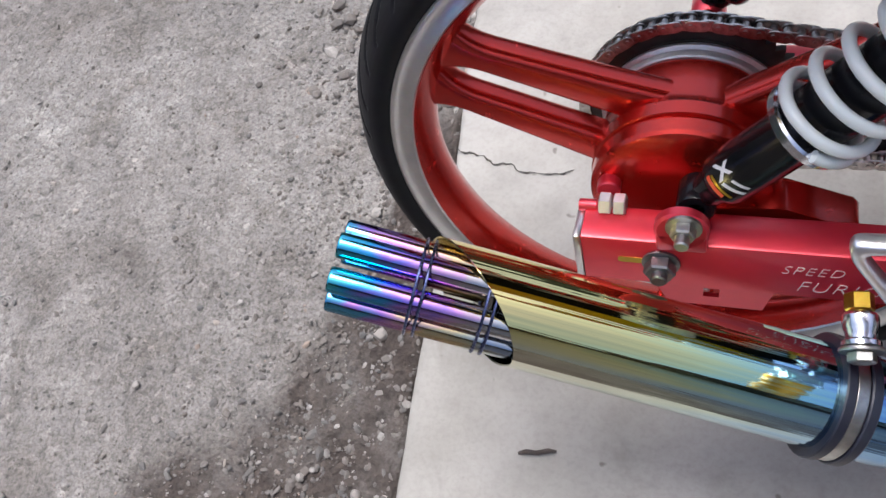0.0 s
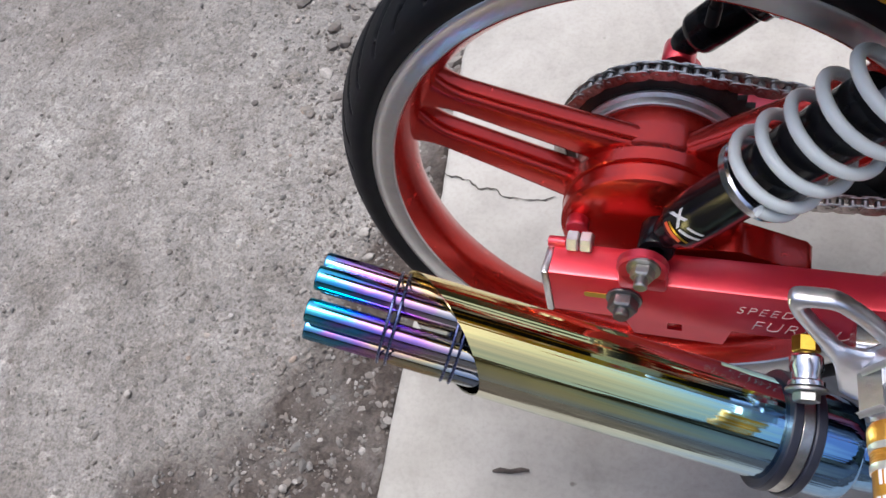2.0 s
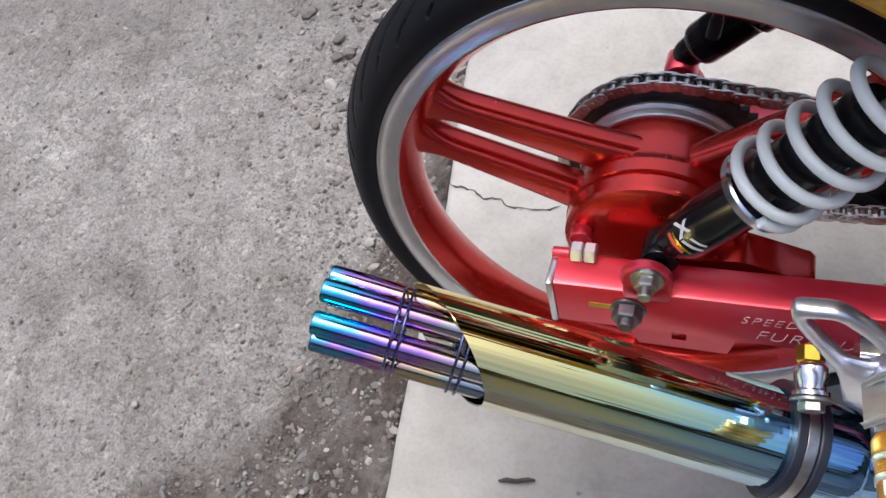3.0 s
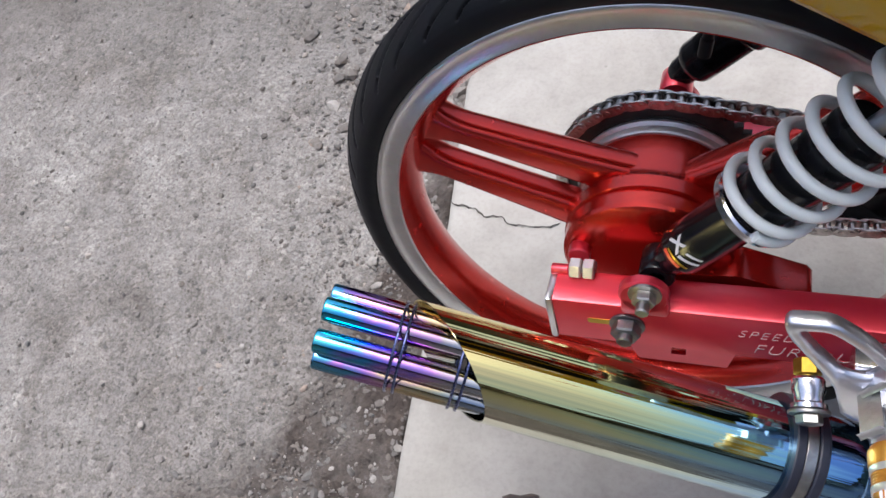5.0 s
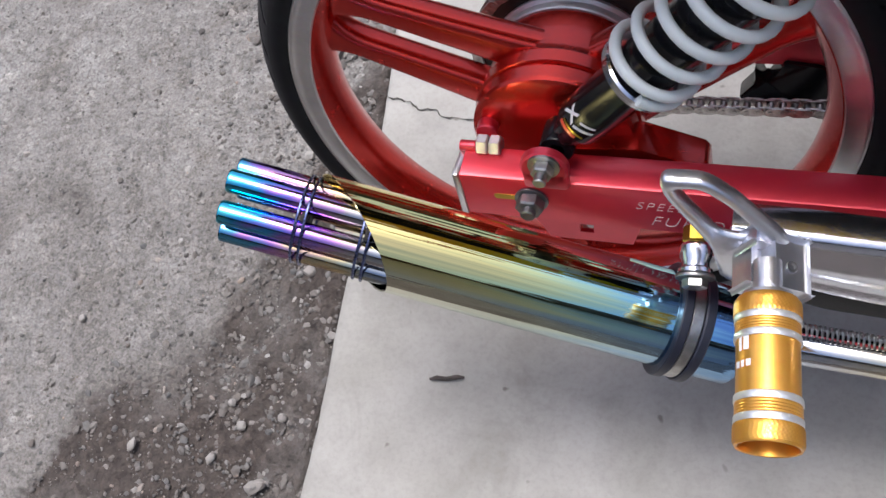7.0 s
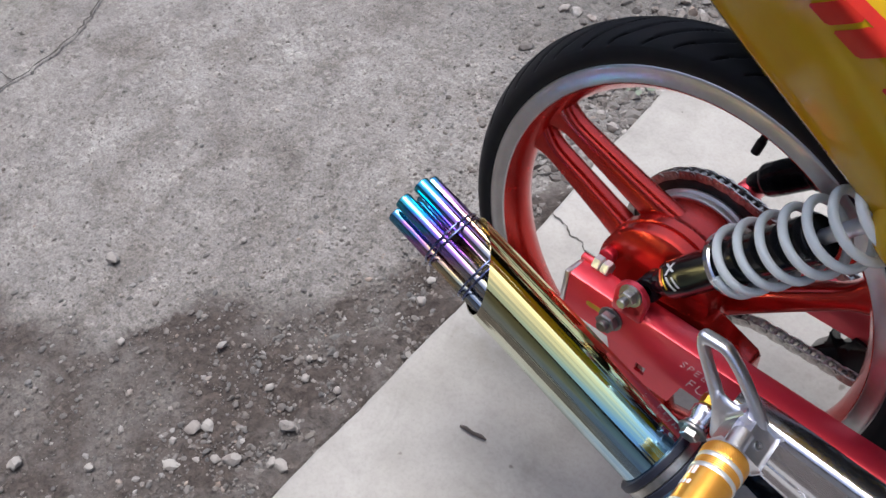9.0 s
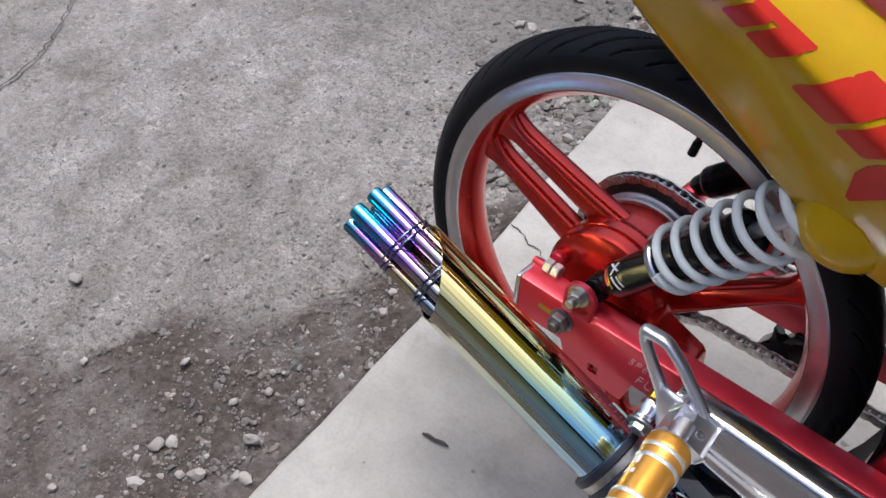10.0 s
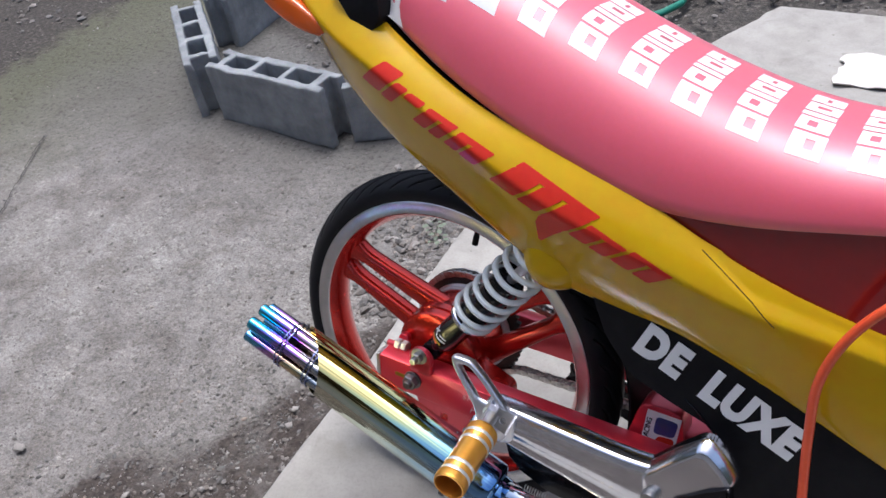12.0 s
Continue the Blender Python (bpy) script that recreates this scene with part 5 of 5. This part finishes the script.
def decal_letter(u0, u1, v0, v1, slots=(), slant=0.63):
    """Letter-like block, cut from below by rounded slots (u, width, top)."""
    def leg(a, b, low, high, clip=0.002):
        sh = lambda v: slant * (v - v0)
        hs = [low, low + clip, high - clip, high]
        decal(hs, [(a + sh(h) + (clip if h in (low, high) else 0), b + sh(h) - (clip if h in (low, high) else 0)) for h in hs])
    cuts = [u0] + [c for u, w, top in slots for c in (u - w / 2, u + w / 2)] + [u1]
    for a, b in zip(cuts[::2], cuts[1::2]):
        leg(a, b, v0, v1 if not slots else slots[0][2])
    if slots:
        top = slots[0][2]
        leg(u0, u1, top - 0.0005, v1, 0.001)


decal_letter(0.019, 0.047, -0.0095, 0.030)
decal_letter(0.0495, 0.0660, -0.0115, 0.0215)
decal_letter(0.0840, 0.1065, 0.0120, 0.0205)
decal_letter(0.0990, 0.1370, -0.0110, 0.0195, [(0.1195, 0.0042, 0.0150)])
decal_letter(0.1445, 0.1880, -0.0090, 0.0180, [(0.1640, 0.0042, 0.0130)])
decal_letter(0.2090, 0.3065, -0.0125, 0.0270, [(0.2435, 0.0050, 0.0200), (0.2730, 0.0055, 0.0200)])
decal([-0.050, -0.026, -0.0125], [(0.2840, 0.2880), (0.2745, 0.2985), (0.2758, 0.3065)])
decal_letter(0.3110, 0.3545, -0.0110, 0.0160, [(0.3335, 0.0040, 0.0110)])
decal_letter(0.3600, 0.4050, -0.0090, 0.0190, [(0.3835, 0.0042, 0.0140)])


# ---- seat
SEAT = [(-0.055, 0.515, 0.590, 0.078), (-0.03, 0.502, 0.596, 0.104), (0.03, 0.466, 0.582, 0.119), (0.08, 0.437, 0.560, 0.125), (0.155, 0.399, 0.525, 0.127), (0.214, 0.374, 0.497, 0.127), (0.289, 0.347, 0.466, 0.128), (0.33, 0.341, 0.452, 0.126), (0.36, 0.341, 0.442, 0.124), (0.42, 0.345, 0.427, 0.119), (0.48, 0.355, 0.420, 0.114), (0.56, 0.366, 0.425, 0.106), (0.72, 0.39, 0.44, 0.09)]


def seat_z(x, y):
    zb, zt, w = smooth_at(SEAT, x)
    q = min(abs(y) / w, 1.0)
    return zb + (zt - zb) * (1 - q ** 3.6) ** 0.52


def make_seat():
    bm = bmesh.new()
    rings = []
    n = 36
    for i in range(62):
        x = -0.054 + i * 0.0124
        zb, zt, w = smooth_at(SEAT, x)
        ring = []
        for k in range(n + 1):
            a = math.pi * k / n
            c = math.cos(a)
            y = w * math.copysign(abs(c) ** 0.75, c)
            ring.append((x, y, seat_z(x, y)))
        ring += [(x, -w + 0.004, zb - 0.006), (x, 0, zb - 0.008), (x, w - 0.004, zb - 0.006)]
        rings.append(ring)
    loft(bm, rings)
    return bike_part("seat", bm, VINYL, "pink vinyl seat with rows of white print", 50)


seat = make_seat()


def seat_print(x0, y0, w, h, gaps):
    """One white printed shape on the seat: a block with small openings."""
    bm = bmesh.new()
    k = 7
    grid = {}
    for i in range(k + 1):
        for j in range(k + 1):
            y = y0 + w * j / k
            x = x0 - h * i / k + 0.04 * (y - y0)
            grid[i, j] = bm.verts.new((x, y, seat_z(x, y) + 0.0005))
    for i in range(k):
        for j in range(k):
            if (i, j) in gaps:
                continue
            bm.faces.new((grid[i, j], grid[i, j + 1], grid[i + 1, j + 1], grid[i + 1, j]))
    return part("print_shape", bm, PRINT, seat)


OPENINGS = (((2, 2), (2, 3), (2, 4), (3, 2), (3, 3), (3, 4)), ((3, 2), (3, 3), (3, 4), (4, 2), (4, 3), (4, 4)), (), ((2, 3), (3, 3), (4, 3), (2, 4), (3, 4), (4, 4)), ((3, 2), (3, 3), (3, 4)))
WIDTHS = (0.0265, 0.0265, 0.010, 0.0265, 0.024)
for row in range(12):
    x0 = 0.338 + 0.0545 * (row - 6)
    y0 = -0.094 - 0.020 * max(0.0, min(1.0, (0.24 - x0) / 0.2))
    for gaps, width in zip(OPENINGS, WIDTHS):
        if y0 + width < smooth_at(SEAT, x0)[2] - 0.012:
            seat_print(x0, y0, width, 0.031, gaps)
        y0 += width + 0.0035

# dark under-seat skirt
bm = bmesh.new()
rings = []
for i in range(40):
    x = 0.27 + i * 0.011
    zb = smooth_at(SEAT, x)[0]
    zu = smooth_at(TAIL, x)[0]
    w = min(0.119, smooth_at(SEAT, x)[2] - 0.006)
    rings.append([(x, -w, zb + 0.006), (x, -w - 0.002, (zb + zu) / 2), (x, -0.119, zu - 0.012), (x, -0.108, zu - 0.012), (x, -w + 0.011, zb + 0.006)])
loft(bm, rings)
bike_part("seat_skirt", bm, MAROON, "dark red glossy panel below the seat", 50)
# tail inner tray seen through the opening behind the seat
bm = bmesh.new()
rings = []
for i in range(30):
    x = -0.205 + i * 0.03
    zu, yu = smooth_at(TAIL, x)[:2]
    zz = zu - 0.018
    rings.append([(x, -yu + 0.004, zz), (x, yu - 0.004, zz), (x, yu - 0.004, zz - 0.05), (x, -yu + 0.004, zz - 0.05)])
loft(bm, rings)
bike_part("tail_tray", bm, BLACKPLASTIC, "black inner tail tray")
# yellow rear deck between the panels
bm = bmesh.new()
rings = []
for i in range(10):
    x = -0.214 + i * 0.0125
    zu, yu = smooth_at(TAIL, x)[:2]
    rings.append([(x, -yu + 0.002, zu - 0.004), (x, 0, zu + 0.012), (x, yu - 0.002, zu - 0.004), (x, yu - 0.002, zu - 0.012), (x, 0, zu + 0.004), (x, -yu + 0.002, zu - 0.012)])
loft(bm, rings)
bike_part("tail_deck", bm, YELLOW, "yellow tail top cover", 50)
# black block standing in for the dark inside the opening behind the seat
bm = bmesh.new()
prism(bm, rounded([(-0.085, 0.528), (-0.062, 0.502), (-0.049, 0.483), (-0.027, 0.471), (-0.009, 0.482), (-0.008, 0.528)], 0.010), -0.1295, -0.090, 0.003)
bike_part("tail_vent", bm, BLACKPLASTIC, "black block for the dark opening between seat and tail panel")
# amber lamp in the tail
bm = bmesh.new()
rings = []
for i in range(12):
    u = i / 11
    x = -0.196 + 0.108 * u
    s_ = math.sin(math.pi * min(1, 0.12 + u * 0.88)) ** 0.5 + 0.02
    c = Vector((x, -0.112 - 0.014 * u, 0.505 - 0.040 * u))
    rings.append([c + Vector((0, 0.011 * s_ * math.copysign(abs(math.cos(a)) ** 0.6, math.cos(a)), 0.017 * s_ * math.copysign(abs(math.sin(a)) ** 0.5, math.sin(a)))) for a in np.linspace(0, 2 * math.pi, 25)[:-1]])
loft(bm, rings)
bike_part("indicator_lens", bm, AMBER, "amber turn signal lens in the tail", 60)

# ---- black side cover with lettering
bm = bmesh.new()
prism(bm, rounded([(0.245, 0.225), (0.30, 0.222), (0.37, 0.205), (0.44, 0.178), (0.55, 0.130), (0.70, 0.08), (0.70, -0.12), (0.43, -0.12), (0.425, 0.030), (0.415, 0.072), (0.40, 0.090), (0.350, 0.106), (0.305, 0.124), (0.270, 0.165)], 0.012), -0.106, -0.060, 0.004)
cover = bike_part("side_cover", bm, BLACKPLASTIC, "black side cover lettered DE LUXE in white")
bm = bmesh.new()
sweep(bm, [(0.366, -0.1062, 0.117), (0.377, -0.1066, 0.109), (0.388, -0.1066, 0.100), (0.397, -0.1066, 0.091), (0.406, -0.1062, 0.081)], [0.0008, 0.0014, 0.0016, 0.0014, 0.0008], 10)
part("cover_rib", bm, BLACKPAINT, cover, "glossy black rib")
base = Matrix.Translation((0.303, -0.1075, 0.163)) @ Matrix.Rotation(radians(23.5), 4, "Y")
for txt, off in (("DE", 0.0), ("LUXE", 0.0835)):
    ob = letters(txt, 0.052, 0.0004, RIGHT_FACE, LETTER, "letter_film", cover, 0.0, 1.10, 0.0032)
    ob.matrix_local = base @ Matrix.Translation((off, 0, 0)) @ Matrix.Scale(0.825, 4, (1, 0, 0)) @ Matrix.Scale(1.06, 4, (0, 0, 1))
bm = bmesh.new()
box(bm, (0.30, 0.16, 0.16), Matrix.Translation((0.62, -0.02, -0.03)), 0.03, 3)
bike_part("engine_case", bm, BLACKPAINT, "black engine case behind the side cover")
bm = bmesh.new()
rings = []
for i in range(14):
    a = radians(-28 + 6.5 * i)
    rings.append([(r * math.cos(a), y, r * math.sin(a)) for r, y in ((0.292, -0.045), (0.300, 0.0), (0.292, 0.045), (0.289, 0.045), (0.297, 0.0), (0.289, -0.045))])
loft(bm, rings)
bike_part("inner_fender", bm, BLACKPLASTIC, "black inner fender ahead of the wheel", 50)

# ---------------------------------------------------------------- hose over the bike
bike_frame = Matrix.Translation((0, 0, HUB_Z)) @ pose(0, 0, 0, -LEAN)
bm = bmesh.new()
ctrl = [(0.66, -0.14, 0.40), (0.60, -0.150, 0.365), (0.545, -0.152, 0.325), (0.510, -0.150, 0.275), (0.493, -0.146, 0.215), (0.495, -0.142, 0.150), (0.502, -0.140, 0.080), (0.512, -0.145, 0.0), (0.53, -0.15, -0.1), (0.56, -0.16, -0.235)]
pts = []
for i in range(len(ctrl) - 1):
    p = [Vector(ctrl[max(0, min(len(ctrl) - 1, i + k))]) for k in (-1, 0, 1, 2)]
    for q in range(8):
        t = q / 8
        pts.append(bike_frame @ (0.5 * (2 * p[1] + (p[2] - p[0]) * t + (2 * p[0] - 5 * p[1] + 4 * p[2] - p[3]) * t * t + (3 * p[1] - p[0] - 3 * p[2] + p[3]) * t ** 3)))
sweep(bm, pts, 0.0048, 14)
tagged(part("hose", bm, ORANGE), "orange rubber hose draped over the motorcycle", "hose")


# ---------------------------------------------------------------- hollow blocks
def hollow_block(at, turn, length=0.42, height=0.17, deep=0.10):
    """A three-cell concrete block with a half cell open at each end; at is the near bottom corner, turn the way its length runs."""
    bm = bmesh.new()
    cells, wall, notch = 3, 0.024, 0.028
    xs = [0.0, notch]
    cw = (length - 2 * notch - wall * (cells + 1)) / cells
    for k in range(cells):
        xs += [notch + wall + k * (cw + wall), notch + wall + k * (cw + wall) + cw]
    xs += [length - notch, length]
    ys = [0.0, 0.024, deep - 0.024, deep]
    rnd = random.Random(int(at[0] * 100))
    levels = (0.0, height * 0.5, height)
    pts = {(i, j, k): Vector((x + rnd.uniform(-1, 1) * 0.0025, y + rnd.uniform(-1, 1) * 0.002, z + (rnd.uniform(-1, 1) * 0.003 if z else 0))) for i, x in enumerate(xs) for j, y in enumerate(ys) for k, z in enumerate(levels)}
    made = {}

    def corner(key):
        if key not in made:
            made[key] = bm.verts.new(pts[key])
        return made[key]
    nx = len(xs) - 1
    solid = lambda i, j: 0 <= i < nx and 0 <= j < 3 and not (j == 1 and i % 2 == 0)
    for i in range(nx):
        for j in range(3):
            if not solid(i, j):
                continue
            for k in (0, 2):
                bm.faces.new([corner(c) for c in ((i, j, k), (i + 1, j, k), (i + 1, j + 1, k), (i, j + 1, k))])
            for (di, dj), (a, b) in (((-1, 0), ((i, j), (i, j + 1))), ((1, 0), ((i + 1, j), (i + 1, j + 1))), ((0, -1), ((i, j), (i + 1, j))), ((0, 1), ((i, j + 1), (i + 1, j + 1)))):
                if not solid(i + di, j + dj):
                    for k in (0, 1):
                        bm.faces.new([corner(c) for c in ((*a, k), (*b, k), (*b, k + 1), (*a, k + 1))])
    bmesh.ops.recalc_face_normals(bm, faces=bm.faces)
    edges = [e for e in bm.edges if len(e.link_faces) == 2 and e.calc_face_angle(0) > 0.9]
    bmesh.ops.bevel(bm, geom=edges, offset=0.004, segments=2, affect="EDGES", profile=0.5)
    bmesh.ops.subdivide_edges(bm, edges=[e for e in bm.edges if e.calc_length() > 0.018], cuts=3, use_grid_fill=True)
    bmesh.ops.subdivide_edges(bm, edges=[e for e in bm.edges if e.calc_length() > 0.018], cuts=2, use_grid_fill=True)
    bm.normal_update()
    for v in bm.verts:
        q = v.co * 40 + Vector(at) * 30
        v.co += v.normal * (0.0022 * noise.noise(q) + 0.0016 * noise.noise(q * 2.7))
        if v.co.z > height - 0.012:
            v.co.z -= 0.010 * max(0.0, noise.noise(q * 0.45) - 0.1)
    ob = part("concrete_block", bm, BLOCK, None, "", 60)
    ob.matrix_world = Matrix.Translation(at) @ Matrix.Rotation(radians(turn), 4, "Z")
    return tagged(ob, "grey hollow concrete block standing on the ground", "concrete block", "blocks round the planting bed")


hollow_block((-1.248, 0.688, 0.0), -2.5, 0.43, 0.175)
hollow_block((-1.252, 0.748, 0.0), 141, 0.46, 0.175)
hollow_block((-0.785, 0.715, 0.0), 28)
hollow_block((-1.515, 1.06, 0.0), 97, 0.42, 0.175)


# ---------------------------------------------------------------- stones and small litter
def pebble(bm, c, r, rnd, detail=1):
    got = bmesh.ops.create_icosphere(bm, subdivisions=detail, radius=1.0)["verts"]
    turn = Matrix.Rotation(rnd.uniform(0, 6.3), 3, "Z") @ Matrix.Rotation(rnd.uniform(-0.4, 0.4), 3, "X")
    sx, sy, sz = rnd.uniform(0.8, 1.35), rnd.uniform(0.7, 1.0), rnd.uniform(0.45, 0.75)
    seed = rnd.uniform(0, 50)
    for v in got:
        k = 1 + 0.45 * noise.noise(v.co * 1.5 + Vector((seed, 0, 0)))
        p = turn @ Vector((v.co.x * sx, v.co.y * sy, v.co.z * sz)) * (r * k)
        v.co = p + Vector(c)


def stones():
    """Single stones large enough to pick up."""
    rnd = random.Random(11)
    spots = [(-0.411, -0.431, 0.0090), (-0.425, -0.447, 0.0098), (-0.327, -0.357, 0.0107), (-0.486, -0.577, 0.0090), (-0.572, -0.646, 0.0123), (-0.775, -0.365, 0.0115), (-0.291, -0.398, 0.0090), (-0.303, -0.404, 0.0066), (-0.430, -0.477, 0.0074), (-0.316, -0.277, 0.0066), (-0.404, -0.498, 0.0098), (-0.346, -0.437, 0.0115), (-0.364, -0.452, 0.0074), (-0.594, 0.542, 0.0098), (-0.552, 0.674, 0.0090), (-0.502, -0.342, 0.0066), (-0.634, -0.203, 0.0057), (-0.628, -0.440, 0.0057), (-0.385, -0.271, 0.0057), (-0.393, -0.337, 0.0057), (-0.365, -0.295, 0.0066), (-0.375, 0.052, 0.0074), (-0.36, 0.02, 0.0066), (-0.352, 0.085, 0.0074), (-0.335, -0.02, 0.0066), (-0.345, 0.30, 0.0107), (-0.365, 0.36, 0.0098), (-0.33, 0.345, 0.0115), (-0.39, 0.41, 0.0123), (-0.345, 0.44, 0.0098), (-0.40, 0.33, 0.0090), (-0.33, -0.10, 0.0082), (-0.345, -0.065, 0.0074)]
    for x, y, r in spots:
        bm = bmesh.new()
        pebble(bm, (0, 0, r * 0.35), r, rnd, 2)
        ob = part("stone", bm, PALESTONE, None, "", 32)
        ob.location = (x, y, 0.002)
        tagged(ob, "pale rounded stone lying in the grit beside the slab", "stone", "stones beside the slab")
    verts, faces = [], []
    tmp = bmesh.new()
    bmesh.ops.create_icosphere(tmp, subdivisions=1, radius=1.0)
    tmp.verts.ensure_lookup_table()
    base_v = [v.co.copy() for v in tmp.verts]
    base_f = [[v.index for v in f.verts] for f in tmp.faces]
    tmp.free()

    def drop(x, y, r, lift=0.2):
        t = Matrix.Rotation(rnd.uniform(0, 6.3), 3, "Z") @ Matrix.Rotation(rnd.uniform(-0.5, 0.5), 3, "X")
        s = Vector((rnd.uniform(0.8, 1.4), rnd.uniform(0.7, 1.0), rnd.uniform(0.45, 0.8))) * r
        o = len(verts)
        q = rnd.uniform(0, 50)
        h = 0.007 * noise.noise((x * 5, y * 5, 0))
        for v in base_v:
            k = 1 + 0.6 * noise.noise(v * 1.6 + Vector((q, 0, 0)))
            p = t @ Vector((v.x * s.x * k, v.y * s.y * k, v.z * s.z * k))
            verts.append((p.x + x, p.y + y, p.z + h + r * lift))
        faces.extend([[i + o for i in f] for f in base_f])
    for _ in range(380):                       # larger pieces beside the slab
        y = rnd.uniform(-0.75, 0.5)
        d = abs(rnd.gauss(0, 0.06)) + 0.006
        drop(slab_edge(y) - d, y, 0.0022 + 0.0042 * rnd.random() ** 2, 0.1)
    for _ in range(3200):                      # along the slab's edge
        y = rnd.uniform(-0.75, 1.3)
        d = abs(rnd.gauss(0, 0.07)) + 0.004
        drop(slab_edge(y) - d, y, 0.0010 + 0.0055 * rnd.random() ** 4)
    for _ in range(3600):                      # damp soil
        x, y = rnd.uniform(-0.95, -0.28), rnd.uniform(-0.75, -0.12)
        if -0.30 - x < -1.1 * y + 0.03:
            drop(x, y, 0.0008 + 0.0055 * rnd.random() ** 6)
    for _ in range(3600):                      # loose bits beside slab and wheel
        y = rnd.uniform(-0.6, 0.55)
        d = abs(rnd.gauss(0, 0.15)) + 0.004
        drop(slab_edge(y) - d, y, 0.0013 + 0.0032 * rnd.random() ** 3, 0.1)
    for _ in range(9000):                      # fine grit
        drop(rnd.uniform(-1.15, -0.29), rnd.uniform(-0.5, 0.75), 0.0006 + 0.0016 * rnd.random() ** 2)
    for _ in range(4200):                      # open ground
        x, y = rnd.uniform(-2.3, -0.3), rnd.uniform(-0.6, 1.2)
        drop(x, y, 0.0010 + 0.0042 * rnd.random() ** 5)
    for _ in range(1500):                      # behind the wheel and round the blocks
        y = rnd.uniform(0.2, 1.0)
        drop(slab_edge(y) - abs(rnd.gauss(0, 0.10)), y, 0.003 + 0.010 * rnd.random() ** 3)
    for _ in range(1200):
        drop(rnd.uniform(-1.3, -0.1), rnd.uniform(0.95, 2.1), 0.004 + 0.012 * rnd.random() ** 3)
    for _ in range(700):
        drop(rnd.uniform(-0.5, 1.6), rnd.uniform(1.74, 2.2), 0.006 + 0.016 * rnd.random() ** 3)
    for _ in range(700):
        drop(rnd.uniform(-3.6, -2.3), rnd.uniform(-0.2, 2.2), 0.004 + 0.014 * rnd.random() ** 3)
    me = bpy.data.meshes.new("gravel")
    me.from_pydata(verts, [], faces)
    me.materials.append(STONE)
    tagged(new("gravel", me), "loose mixed grit and pebbles strewn over the ground", "gravel", kind="stuff")


stones()


def weed(at, seed):
    """A small tuft of flat green leaves on short stalks."""
    rnd = random.Random(seed)
    bm = bmesh.new()
    for _ in range(8):
        a, lean, size = rnd.uniform(0, 6.28), rnd.uniform(0.5, 1.2), rnd.uniform(0.008, 0.015)
        root = Vector((rnd.uniform(-1, 1) * 0.010, rnd.uniform(-1, 1) * 0.010, 0))
        d = Vector((math.cos(a) * lean, math.sin(a) * lean, 1)).normalized()
        tip = root + d * rnd.uniform(0.010, 0.022)
        sweep(bm, [root, (root + tip) / 2 + Vector((0, 0, 0.001)), tip], 0.0006, 5)
        side = d.cross(Vector((0, 0, 1))).normalized()
        out = Vector((math.cos(a), math.sin(a), 0.15)).normalized()
        rings = []
        for k in range(6):
            u = k / 5
            w = size * 0.42 * math.sin(math.pi * (0.06 + 0.9 * u)) ** 0.8
            c = tip + out * size * u + Vector((0, 0, -0.003 * u * u))
            rings.append([c - side * w, c + Vector((0, 0, -0.0010)), c + side * w, c + Vector((0, 0, -0.0014))])
        loft(bm, rings)
    ob = part("weed", bm, GREENLEAF, None, "", 60)
    ob.location = at
    return tagged(ob, "small green weed growing in the gravel", "weed", "weeds in the gravel")


for k, spot in enumerate(((-0.368, 0.470, 0.008), (-0.350, 0.445, 0.006))):
    weed(spot, 40 + k)

bm = bmesh.new()
pts = [(-0.146, -0.207, 0), (-0.138, -0.2045, 0.001), (-0.127, -0.204, 0.0015), (-0.116, -0.200, 0.001), (-0.108, -0.199, 0)]
sweep(bm, [(x, y, SLAB_Z + 0.004 + z) for x, y, z in pts], [0.0016, 0.0030, 0.0026, 0.0029, 0.0014], 10, flat=0.7)
tagged(part("twig", bm, TWIG), "short dark dry twig lying on the slab", "twig")
# pale crumpled sheet added for a bright patch on the far slab
bm = bmesh.new()
rows = []
for i in range(17):
    row = []
    for j in range(17):
        u, v = i / 16 - 0.5, j / 16 - 0.5
        x, y = 0.42 + 0.30 * u + 0.02 * noise.noise((v * 5, 1, 0)), 1.40 + 0.17 * v + 0.02 * noise.noise((u * 5, 2, 0))
        z = SLAB_Z + 0.004 + 0.022 * max(0, 1 - 3.4 * (u * u + v * v)) + 0.012 * abs(noise.noise((u * 7, v * 7, 3)))
        row.append((x, y, z))
    rows.append(row)
loft(bm, rows, wrap=False)
got = bmesh.ops.extrude_face_region(bm, geom=bm.faces[:])["geom"]
for v in got:
    if isinstance(v, bmesh.types.BMVert):
        v.co.z -= 0.003
PALE_SHEET = varied("pale_sheet", (0.70, 0.67, 0.62), (0.55, 0.52, 0.48), 14, (0.85, 0.95), relief=0.003, fine=120)
tagged(part("cloth", bm, PALE_SHEET, None, "", 70), "crumpled pale sheet added for a bright patch on the slab", "cloth")
# green hose far behind
bm = bmesh.new()
sweep(bm, [(-0.46, 1.40, 0.012), (-0.36, 1.52, 0.014), (-0.27, 1.60, 0.014), (-0.235, 1.68, 0.014), (-0.245, 1.80, 0.014), (-0.33, 2.0, 0.014), (-0.5, 2.3, 0.014)], 0.011, 14)
tagged(part("garden_hose", bm, GREENHOSE), "green garden hose lying on the gravel", "hose")
